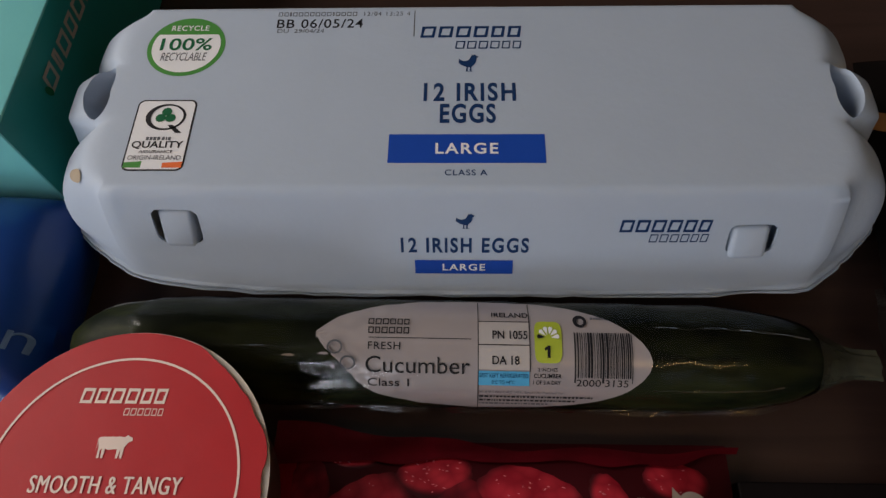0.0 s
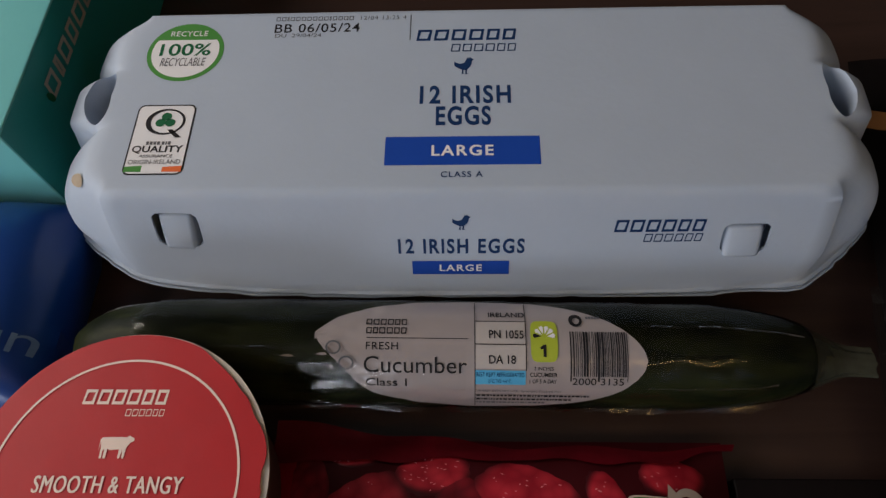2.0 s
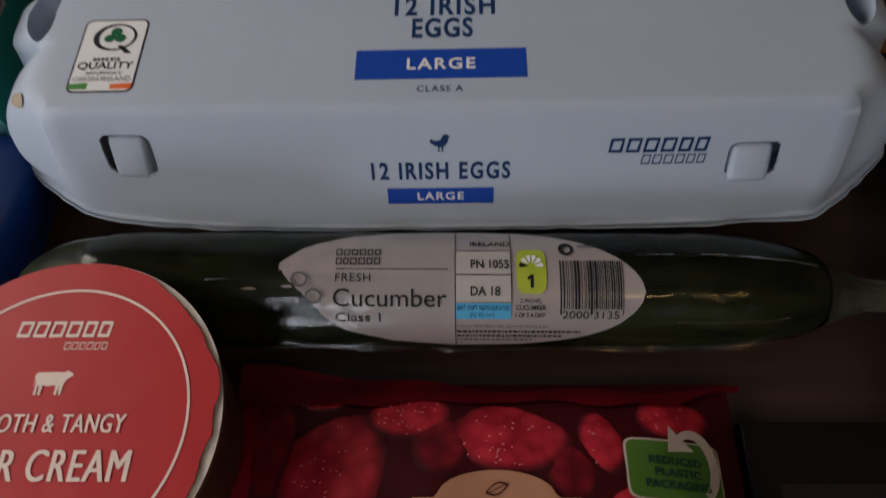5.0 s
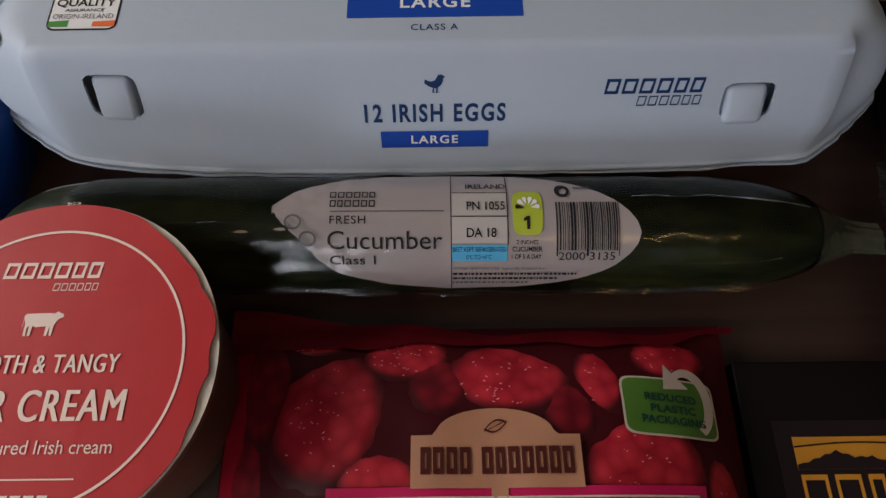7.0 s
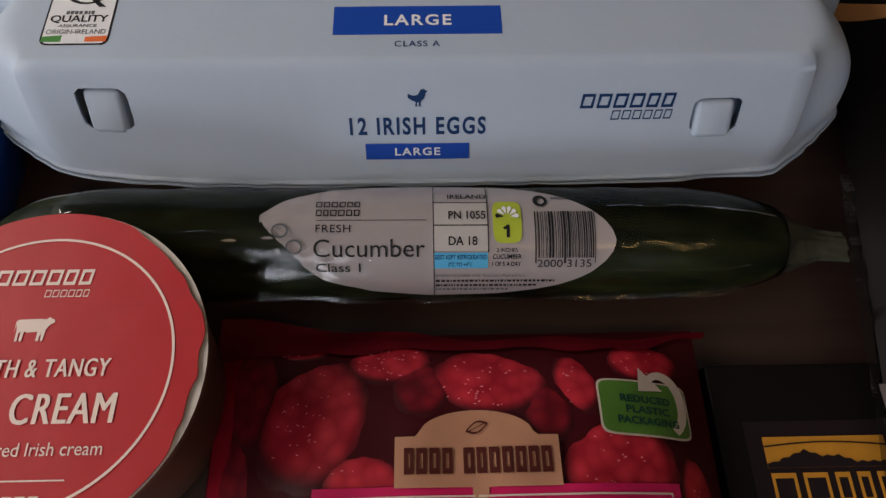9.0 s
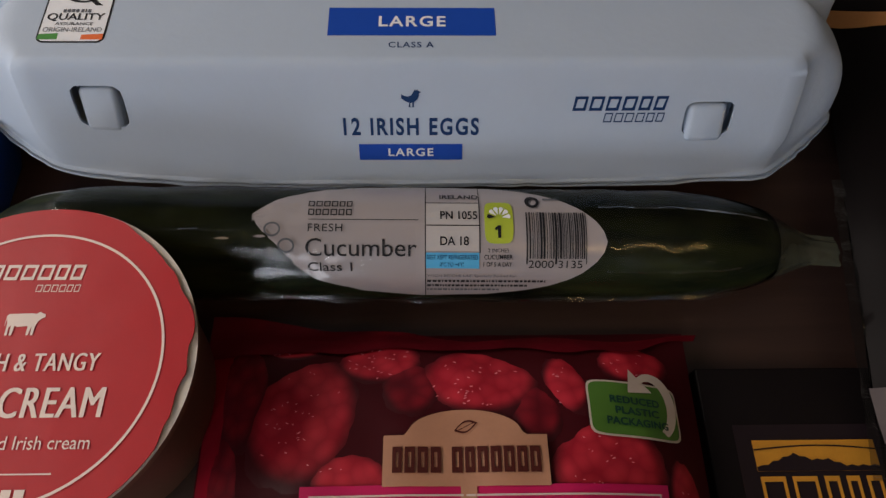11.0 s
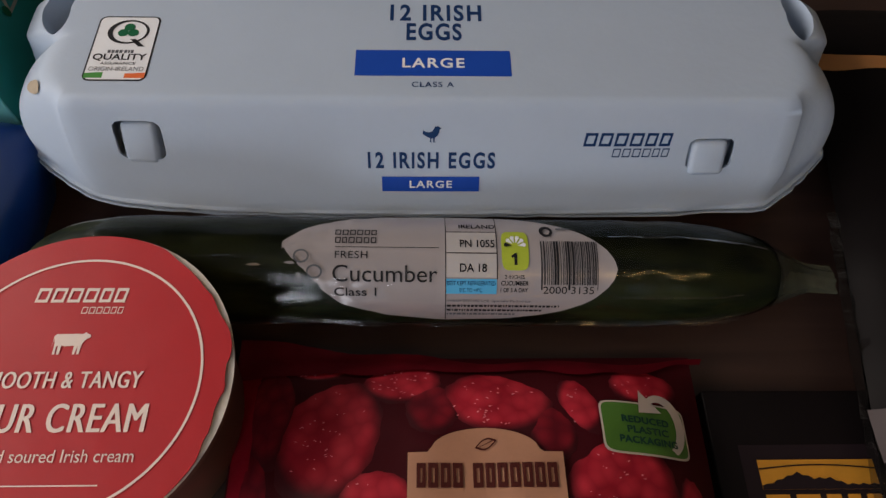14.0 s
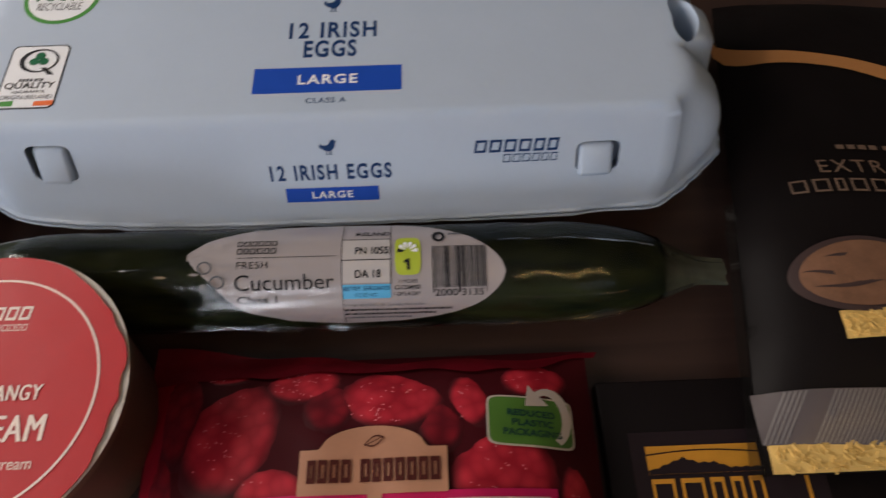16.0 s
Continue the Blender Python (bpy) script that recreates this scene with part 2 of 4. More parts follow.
def link(bm, name, material, smooth=True):
    me = bpy.data.meshes.new(name)
    if smooth:
        for f in bm.faces:
            f.smooth = len(f.verts) < 10
        for e in bm.edges:
            if len(e.link_faces) == 2 and e.calc_face_angle(0) > 0.9:
                e.smooth = False
    bm.to_mesh(me)
    bm.free()
    me.materials.append(M[material])
    return me


def thing(name, at, label, category, group="", kind=""):
    ob = new(name)
    ob.empty_display_size = 0.02
    ob.location = Vector(at) * K
    return tagged(ob, label, category, group, kind)


def part(name, bm, material, parent, label="", smooth=True):
    """One mesh under a thing or a part; bm is given in plan units of the whole place."""
    root = parent
    while root.parent:
        root = root.parent
    bm.transform(Matrix.Translation(-root.location) @ Matrix.Scale(K, 4))
    ob = new(name, link(bm, name, material, smooth))
    ob.parent = parent
    return tagged(ob, label) if label else ob


def setting(name, bm, material, label, category):
    ob = new(name, link(bm, name, material, False))
    return tagged(ob, label, category, kind="structure")


def box(x0, x1, y0, y1, z0, z1, bevel=0.0, seg=2):
    bm = bmesh.new()
    bmesh.ops.create_cube(bm, size=1)
    bm.transform(Matrix.Translation(((x0 + x1) / 2, (y0 + y1) / 2, (z0 + z1) / 2)) @ Matrix.Diagonal((x1 - x0, y1 - y0, z1 - z0, 1)))
    if bevel:
        bmesh.ops.bevel(bm, geom=bm.edges[:], offset=bevel, segments=seg, affect='EDGES', profile=0.5)
    return bm


def poly(pts):
    """A flat filled outline."""
    bm = bmesh.new()
    vs = [bm.verts.new((x, y, 0)) for x, y in pts]
    es = [bm.edges.new((vs[i - 1], vs[i])) for i in range(len(vs))]
    bmesh.ops.triangle_fill(bm, use_beauty=True, edges=es)
    return bm


def ellipse(cx, cy, rx, ry, n=36, turn=0.0):
    c, s = math.cos(turn), math.sin(turn)
    return [(cx + c * rx * math.cos(a) - s * ry * math.sin(a), cy + s * rx * math.cos(a) + c * ry * math.sin(a))
            for a in [2 * math.pi * i / n for i in range(n)]]


def round_rect(x0, x1, y0, y1, r, n=6):
    out = []
    for cx, cy, a0 in ((x1 - r, y1 - r, 0), (x0 + r, y1 - r, 90), (x0 + r, y0 + r, 180), (x1 - r, y0 + r, 270)):
        out += [(cx + r * math.cos(radians(a0 + 90 * i / n)), cy + r * math.sin(radians(a0 + 90 * i / n))) for i in range(n + 1)]
    return out


def ring_shape(outer, inner):
    bm = bmesh.new()
    a = [bm.verts.new((x, y, 0)) for x, y in outer]
    b = [bm.verts.new((x, y, 0)) for x, y in inner]
    for i in range(len(a)):
        bm.faces.new((a[i - 1], a[i], b[i], b[i - 1]))
    return bm


def sheet(x0, x1, y0, y1, nx, ny):
    bm = bmesh.new()
    g = [[bm.verts.new((x0 + (x1 - x0) * i / nx, y0 + (y1 - y0) * j / ny, 0)) for i in range(nx + 1)] for j in range(ny + 1)]
    for j in range(ny):
        for i in range(nx):
            bm.faces.new((g[j][i], g[j][i + 1], g[j + 1][i + 1], g[j + 1][i]))
    return bm


def bars(widths, gap=0.25, shear=0.0):
    """Lettering that stays unread: a row of plain blocks in a unit box."""
    total = sum(widths) + gap * (len(widths) - 1)
    bm, x = bmesh.new(), 0.0
    for w in widths:
        a, b = x / total, (x + w) / total
        bm.faces.new([bm.verts.new((u, v, 0)) for u, v in ((a, 0), (b, 0), (b + shear, 1), (a + shear, 1))])
        x += w + gap
    return bm


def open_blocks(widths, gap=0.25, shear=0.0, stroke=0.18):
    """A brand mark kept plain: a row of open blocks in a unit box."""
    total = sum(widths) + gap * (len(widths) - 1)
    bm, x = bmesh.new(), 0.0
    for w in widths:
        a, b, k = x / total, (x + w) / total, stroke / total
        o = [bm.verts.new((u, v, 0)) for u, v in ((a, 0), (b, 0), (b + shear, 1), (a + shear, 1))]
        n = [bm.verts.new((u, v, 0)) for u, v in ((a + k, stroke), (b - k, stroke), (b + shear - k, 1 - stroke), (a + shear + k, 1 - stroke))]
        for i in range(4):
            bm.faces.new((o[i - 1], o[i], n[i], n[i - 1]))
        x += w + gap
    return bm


def words(body, bold=0.0, shear=0.0, space=1.0):
    """Lettering in the built-in font, fitted into a unit box."""
    cu = bpy.data.curves.new("lettering", 'FONT')
    cu.body, cu.offset, cu.shear, cu.space_character, cu.resolution_u = body, bold, shear, space, 4
    ob = bpy.data.objects.new("lettering", cu)
    scene.collection.objects.link(ob)
    bpy.context.view_layer.update()
    me = bpy.data.meshes.new_from_object(ob)
    bm = bmesh.new()
    bm.from_mesh(me)
    bpy.data.objects.remove(ob)
    bpy.data.curves.remove(cu)
    bpy.data.meshes.remove(me)
    xs, ys = [v.co.x for v in bm.verts], [v.co.y for v in bm.verts]
    x0, y0, w, h = min(xs), min(ys), max(xs) - min(xs), max(ys) - min(ys)
    for v in bm.verts:
        v.co = ((v.co.x - x0) / w, (v.co.y - y0) / h, 0)
    return bm


def lay(bm, surf, lift, fit=None):
    """Lays a flat shape onto a surface surf(u, v, lift); fit: the box u0, u1, v0, v1 that a unit shape fills."""
    for v in bm.verts:
        u, w = v.co.x, v.co.y
        if fit:
            u, w = fit[0] + (fit[1] - fit[0]) * u, fit[2] + (fit[3] - fit[2]) * w
        v.co = surf(u, w, lift)
    return bm


# ---- the room ----
setting("floor", box(-1.2, 2.4, -1.7, 2.6, -0.84, -0.74), "floor_wood", "brown wooden floor under the table", "floor")
setting("ceiling", box(-1.2, 2.4, -1.7, 2.6, 1.70, 1.80), "ceiling_paint", "plain white painted ceiling", "ceiling")
setting("wall_east", box(2.3, 2.4, -1.6, 2.5, -0.74, 1.70), "wall_paint", "plain pale painted wall", "wall")


def wall_with_openings(y0, y1, xa, xb, za, zb, holes):
    bm = bmesh.new()
    xs = sorted({xa, xb, *[h[0] for h in holes], *[h[1] for h in holes]})
    zs = sorted({za, zb, *[h[2] for h in holes], *[h[3] for h in holes]})
    for i in range(len(xs) - 1):
        for j in range(len(zs) - 1):
            mx, mz = (xs[i] + xs[i + 1]) / 2, (zs[j] + zs[j + 1]) / 2
            if any(h[0] < mx < h[1] and h[2] < mz < h[3] for h in holes):
                continue
            b2 = box(xs[i], xs[i + 1], y0, y1, zs[j], zs[j + 1])
            me = bpy.data.meshes.new("piece")
            b2.to_mesh(me)
            b2.free()
            bm.from_mesh(me)
            bpy.data.meshes.remove(me)
    return bm


def turned_wall(bm):
    """The same wall, running along y instead of x."""
    for v in bm.verts:
        v.co = (v.co.y, v.co.x, v.co.z)
    bmesh.ops.recalc_face_normals(bm, faces=bm.faces[:])
    return bm


def window_frame(xa, xb, za, zb, y0):
    m = (xa + xb) / 2
    return wall_with_openings(y0, y0 + 0.06, xa, xb, za, zb, [(xa + 0.04, m - 0.02, za + 0.04, zb - 0.04), (m + 0.02, xb - 0.04, za + 0.04, zb - 0.04)])


# WEST: openings added to carry the side fills, in a wall out of view.
WEST = [(0.16, 0.88, 0.23, 0.87), (-0.70, 0.10, 0.32, 0.96)]
HOLES = [(-0.90, -0.32, -0.12, 0.56), (0.63, 1.27, 0.80, 1.40), (-0.90, -0.32, 0.98, 1.62)]
setting("wall_north", box(-1.1, 2.3, 2.5, 2.6, -0.74, 1.70), "wall_paint", "plain pale painted wall", "wall")
setting("wall_south", wall_with_openings(-1.70, -1.60, -1.1, 2.3, -0.74, 1.70, HOLES), "wall_paint", "plain pale wall with three window openings", "wall")
setting("wall_west", turned_wall(wall_with_openings(-1.02, -0.92, -1.70, 2.6, -0.74, 1.70, WEST)), "wall_paint", "plain pale wall with two wide openings added for side light", "wall")
for i, hole in enumerate(HOLES):
    setting("window_%d" % (i + 1), window_frame(*hole, -1.68), "white_frame", "white framed two-light window out of view", "window")
# Frames for the added west openings; no window is known there.
for i, hole in enumerate(WEST):
    setting("window_%d" % (i + 4), turned_wall(window_frame(*hole, -1.00)), "white_frame", "white framed two-light window out of view", "window")

table = thing("table", (0, 0.2, -0.74 / K), "dark brown wooden table under the groceries", "table")
TABLE = table


def metres(bm):
    bm.transform(Matrix.Scale(1 / K, 4))
    return bm


part("tabletop", metres(box(-0.85, 0.85, -0.30, 0.75, -0.030, 0.0, 0.004)), "table_wood", table)
for sx in (-0.78, 0.78):
    for sy in (-0.23, 0.68):
        part("leg", metres(box(sx - 0.03, sx + 0.03, sy - 0.03, sy + 0.03, -0.74, -0.030, 0.003)), "table_wood", table)

# Glowing panel added so the film mirrors a warm streak; its source is unknown.
glow = bpy.data.materials.new("panel_glow")
glow.use_nodes = True
gp = glow.node_tree.nodes["Principled BSDF"]
gp.inputs["Base Color"].default_value = (0.9, 0.8, 0.6, 1)
gp.inputs["Emission Color"].default_value = (1.0, 0.62, 0.24, 1)
gp.inputs["Emission Strength"].default_value = 8.0
M["panel_glow"] = glow
lamp = thing("warm_panel", (0.72 / K, -0.95 / K, 1.70 / K), "added flat glowing panel for the warm streak on the film", "lamp")
part("panel_base", metres(box(0.28, 1.22, -1.06, -0.86, 1.670, 1.699, 0.004)), "white_frame", lamp)
part("panel_face", metres(box(0.29, 1.21, -1.03, -0.89, 1.640, 1.669, 0.008)), "panel_glow", lamp, "warm glowing panel face")

# ---- egg carton ----
CX, CY = 0.0115, 0.1870
HALF, TOPY, RIMY = 0.1415, 0.0480, 0.0695
ZT, ZR = 0.0700, 0.0290


def profile(level):
    """Half depth and height of the lid from the rim 0 to the top panel 1, with a soft top edge."""
    y, z = RIMY + (TOPY - RIMY) * level, ZR + (ZT - ZR) * level
    if level > 0.91:
        t = (level - 0.91) / 0.09
        y0, z0 = RIMY + (TOPY - RIMY) * 0.91, ZR + (ZT - ZR) * 0.91
        y = (1 - t) ** 2 * y0 + 2 * t * (1 - t) * TOPY + t * t * (TOPY - 0.0030)
        z = (1 - t) ** 2 * z0 + 2 * t * (1 - t) * ZT + t * t * ZT
    return y, z


def end_reach(g, level):
    """How far the end stands out past the top panel: two egg lobes with a lug between, over a rim with cut corners."""
    rim = -0.0035 + 0.0345 * min(1.0, (1 - abs(g)) / 0.42) ** 0.9
    lobe = 0.0265 * math.exp(-((abs(g) - 0.57) / 0.33) ** 4)
    lobe *= math.sqrt(max(0.0, 1 - (max(0.0, level - 0.40) / 0.60) ** 2))
    lug = 0.0265 * math.exp(-(g / 0.31) ** 6) * math.sqrt(max(0.0, 1 - (max(0.0, level - 0.80) / 0.20) ** 2))
    web = 0.0215 * math.exp(-(g / 0.75) ** 8) * math.sqrt(max(0.0, 1 - (max(0.0, level - 0.30) / 0.52) ** 2))
    body = (lobe ** 4 + lug ** 4 + web ** 4) ** 0.25
    k = min(1.0, level / 0.34)
    k = k * k * (3 - 2 * k)
    return rim + (body - rim) * k


def carton_contour(level):
    """The outline of the lid at a level 0 (rim) to 1 (top panel)."""
    pts, front, end = [], 44, 64
    y_at, z = profile(level)
    half = HALF - max(0.0, level - 0.91) / 0.09 * 0.0025
    back = 0.0060 * (1 - level)
    for i in range(front):
        f = -1 + 2 * i / front
        pts.append((CX + (half + end_reach(-1, level)) * f, CY - y_at - 0.0015 * (1 - level) * (1 - f * f) + back * f ** 4 * (1.0 if f < 0 else 0.40), z))
    for i in range(end):
        g = -1 + 2 * i / end
        pts.append((CX + half + end_reach(g, level) * (1.0 - 0.05 * min(1.0, 3 * level)), CY + y_at * g - 0.40 * back * g ** 3 * abs(g), z))
    for i in range(front):
        f = 1 - 2 * i / front
        pts.append((CX + (half + end_reach(1, level)) * f, CY + y_at - back * f ** 4 * (1.0 if f < 0 else 0.40), z))
    for i in range(end):
        g = 1 - 2 * i / end
        pts.append((CX - half - end_reach(g, level), CY + y_at * g - back * g ** 3 * abs(g), z))
    return pts


def grow(pts, d, z, wobble=0.0, corner=0.0):
    out = []
    for k, (x, y, _) in enumerate(pts):
        v = Vector((x - CX, (y - CY) * 2.2, 0)).normalized()
        w = wobble * (noise.noise(Vector((x * 60, y * 60, 3.0))) + 0.6 * noise.noise(Vector((x * 190, y * 190, 8.0))))
        w += corner * max(0.0, 2 * abs(v.x * v.y) - 0.3)
        out.append((x + v.x * (d + w), y + v.y * (d + w), z + min(w, 0.002) * 0.6))
    return out


def loft(rings, cap_top=True, cap_bottom=True):
    bm = bmesh.new()
    vs = [[bm.verts.new(p) for p in r] for r in rings]
    n = len(rings[0])
    for a, b in zip(vs, vs[1:]):
        for i in range(n):
            bm.faces.new((a[i - 1], a[i], b[i], b[i - 1]))
    if cap_bottom:
        bm.faces.new(vs[0][::-1])
    if cap_top:
        bm.faces.new(vs[-1])
    bmesh.ops.recalc_face_normals(bm, faces=bm.faces[:])
    return bm


def face_front(u, s, lift=0.0):
    """The sloped front of the lid; s runs from the top edge 0 down to the rim 1."""
    n = Vector((0, -0.041, 0.0215)).normalized() * lift
    f = (u - CX) / HALF
    y = CY - TOPY - (RIMY - TOPY) * s - 0.0015 * s * (1 - f * f) + 0.0060 * s * f ** 4 * (1.0 if f < 0 else 0.40)
    return Vector((u, y, ZT - (ZT - ZR) * s)) + n


def face_top(u, v, lift=0.0):
    return Vector((u, v, ZT + lift * 0.5))


carton = thing("egg_carton", (CX, CY, 0), "closed pale blue moulded pulp carton for twelve eggs", "egg carton")
rings = [grow(carton_contour(0), 0.0008, 0.0273, 0.0010), grow(carton_contour(0), 0.0016, 0.0276, 0.0012), grow(carton_contour(0), 0.0014, 0.0283, 0.0012), grow(carton_contour(0), 0.0002, 0.0287, 0.0004)]
rings += [carton_contour(l) for l in (0, 0.07, 0.14, 0.21, 0.28, 0.35, 0.43, 0.51, 0.58, 0.65, 0.71, 0.77, 0.82, 0.87, 0.91, 0.93, 0.95, 0.965, 0.98, 0.992, 1.0)]
rings.append([(CX + (x - CX) * 0.985, CY + (y - CY) * 0.96, ZT) for x, y, z in carton_contour(1.0)])
lid_bm = loft(rings)


def cut(bm, cutters):
    """Takes solid blocks out of a solid."""
    me = bpy.data.meshes.new("solid")
    bm.to_mesh(me)
    bm.free()
    ob = new("solid", me)
    tools = []
    for c in cutters:
        cm = bpy.data.meshes.new("tool")
        c.to_mesh(cm)
        c.free()
        tool = new("tool", cm)
        tools.append(tool)
        mod = ob.modifiers.new("cut", 'BOOLEAN')
        mod.operation, mod.object, mod.solver = 'DIFFERENCE', tool, 'EXACT'
    dg = bpy.context.evaluated_depsgraph_get()
    res = bpy.data.meshes.new_from_object(ob.evaluated_get(dg))
    out = bmesh.new()
    out.from_mesh(res)
    for o in (ob, *tools):
        bpy.data.objects.remove(o)
    return out


def face_block(u0, u1, s0, s1, d0, d1, bevel=0.0, sag=0.0):
    """A block let into the sloped front, from depth d0 to d1 along its normal."""
    bm = box(0, 1, 0, 1, 0, 1)
    if bevel:
        bmesh.ops.bevel(bm, geom=[e for e in bm.edges], offset=bevel, segments=3, affect='EDGES', profile=0.5)
    for v in bm.verts:
        u, s, d = v.co.x, v.co.y, v.co.z
        v.co = face_front(u0 + (u1 - u0) * u, s0 + (s1 - s0) * s, d0 + (d1 - d0) * d + sag * (s - 0.4) * d)
    bmesh.ops.recalc_face_normals(bm, faces=bm.faces[:])
    return bm


def ear_hollow(side):
    """The deep finger hollow between the top panel and the end lug."""
    rings = []
    for z, f in ((0.031, 0.8), (0.037, 1.12), (0.048, 1.2), (0.056, 1.08), (0.061, 1.0), (0.066, 1.04), (0.090, 1.25)):
        pts = ellipse(0, 0, 0.0058 * f, 0.0135 * f, 28)
        rings.append([(CX + side * (HALF + (0.0130 if side < 0 else 0.0122) + x - 0.16 * abs(y)), CY + 0.001 + y, z) for x, y in pts])
    return loft(rings)


def slot_hollow(u0, u1, s0, s1):
    """A slot through the thin shell that opens into the empty space behind it."""
    rings = []
    for d, e in ((0.004, 0), (-0.0012, 0), (-0.0017, 1), (-0.0160, 1)):
        hu, hs, ring = (u1 - u0) / 2 + 0.006 * e, (s1 - s0) / 2 + 0.10 * e, []
        for k in range(28):
            c, n = math.cos(6.283185 * k / 28), math.sin(6.283185 * k / 28)
            q = (abs(c) ** 6 + abs(n) ** 6) ** (1 / 6)
            ring.append(face_front((u0 + u1) / 2 + hu * c / q, (s0 + s1) / 2 + hs * n / q, d))
        rings.append(ring)
    return loft(rings)


TABS = [(-0.1128, -0.0940, 0.20, 0.56), (0.1125, 0.1310, 0.33, 0.62)]
lid_bm = cut(lid_bm, [slot_hollow(*t) for t in TABS] + [ear_hollow(-1), ear_hollow(1)])
lid = part("lid", lid_bm, "pulp", carton, "pale blue pulp lid with a flat printed top")
for k, (u0, u1, s0, s1) in enumerate(TABS):
    off, end = (0.0020, 0.0029) if k == 0 else (0.0012, 0.0024)
    part("locking_tab", face_block(u0 + off, u1 - end, s0 + (0.025 if k == 0 else 0.02), s1 + 0.05, -0.0155, -0.0004 if k == 0 else 0.0008, 0.16, 0.0022), "pulp", carton, "pulp tongue pushed through a slot")
base_rings = [[(CX + (x - CX) * sx, CY + (y - CY) * sy, z) for x, y, _ in carton_contour(0)] for sx, sy, z in ((0.86, 0.72, 0.0), (0.90, 0.80, 0.004), (0.96, 0.93, 0.019))]
base_rings += [grow(carton_contour(0), *g) for g in ((-0.0014, 0.0236, 0.0010), (0.0006, 0.0246, 0.0012, 0.0016), (0.0012, 0.0254, 0.0016, 0.0026), (0.0008, 0.0261, 0.0016, 0.0026), (-0.0010, 0.0253, 0.0012), (-0.004, 0.0250), (-0.007, 0.0258), (-0.010, 0.0280))]
part("base", loft(base_rings), "pulp", carton)
spot = sheet(-1, 1, -1, 1, 10, 10)
for v in spot.verts:
    a, b = v.co.x, v.co.y
    g, l = -0.78 + 0.055 * a * math.sqrt(1 - b * b / 2), 0.890 + 0.040 * b * math.sqrt(1 - a * a / 2)
    half = HALF - max(0.0, l - 0.91) / 0.09 * 0.0025
    v.co = (CX - half - end_reach(g, l) - 0.0004, CY + profile(l)[0] * g - 0.0060 * (1 - l) * g ** 3 * abs(g), profile(l)[1] + 0.0005)
part("worn_spot", spot, "pulp_stain", lid, "rubbed tan spot")


def lettering(bm, material, parent, surf, fit, lift=0.0002, label=""):
    return part("lettering", lay(bm, surf, lift, fit), material, parent, label, False)


def front_up(u, v, lift):
    return face_front(u, -v, lift)


HEN = [(0.0, 0.50), (0.02, 0.74), (0.12, 0.66), (0.30, 0.60), (0.50, 0.66), (0.60, 0.84), (0.66, 0.98), (0.74, 0.94), (0.80, 1.0), (0.86, 0.92), (1.0, 0.84), (0.88, 0.78),
       (0.87, 0.60), (0.79, 0.42), (0.64, 0.28), (0.62, 0.05), (0.72, 0.0), (0.54, 0.0), (0.56, 0.24), (0.46, 0.24), (0.44, 0.05), (0.52, 0.0), (0.36, 0.0), (0.40, 0.25), (0.24, 0.32), (0.10, 0.42)]
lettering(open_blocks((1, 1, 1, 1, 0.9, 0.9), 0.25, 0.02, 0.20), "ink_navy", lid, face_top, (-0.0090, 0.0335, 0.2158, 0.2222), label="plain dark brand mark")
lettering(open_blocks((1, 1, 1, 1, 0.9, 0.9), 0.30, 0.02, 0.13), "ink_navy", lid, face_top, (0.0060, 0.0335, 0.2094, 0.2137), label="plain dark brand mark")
lettering(poly(HEN), "ink_navy", lid, face_top, (0.0075, 0.0160, 0.1968, 0.2062), label="dark blue hen silhouette")
lettering(words("12 IRISH", 0.028, 0, 1.2), "ink_navy", lid, face_top, (-0.0066, 0.0308, 0.1812, 0.1908))
lettering(words("EGGS", 0.028, 0, 1.15), "ink_navy", lid, face_top, (0.0002, 0.0225, 0.1702, 0.1800))
part("print_bar", lay(sheet(-0.0196, 0.0414, 0.1512, 0.1648, 1, 1), face_top, 0.00015), "ink_blue", lid, "bright blue printed bar", False)
lettering(words("LARGE", 0.022, 0, 1.2), "ink_white", lid, face_top, (-0.0012, 0.0232, 0.1554, 0.1606), 0.0004)
lettering(words("CLASS A", 0.01, 0, 1.15), "ink_navy", lid, face_top, (0.0026, 0.0188, 0.1455, 0.1482))
lettering(words("BB 06/05/24", 0.006, 0, 1.1), "ink_black", lid, face_top, (-0.0718, -0.0342, 0.2218, 0.2270))
lettering(open_blocks((1, 1, 0.4, 1, 1, 1, 1, 1, 1, 1, 0.4, 1, 1, 1, 1), 0.35, 0.0, 0.16), "ink_grey", lid, face_top, (-0.0718, -0.0372, 0.2288, 0.2312), label="faint unread print")
lettering(words("12/04 13:25 4", 0.0, 0, 1.2), "ink_grey", lid, face_top, (-0.0340, -0.0138, 0.2288, 0.2312))
lettering(words("DU  29/04/24", 0.0), "ink_grey", lid, face_top, (-0.0712, -0.0508, 0.2190, 0.2212))
part("print_line", lay(sheet(-0.01195, -0.01155, 0.2165, 0.2315, 1, 1), face_top, 0.0002), "ink_grey", lid, "", False)
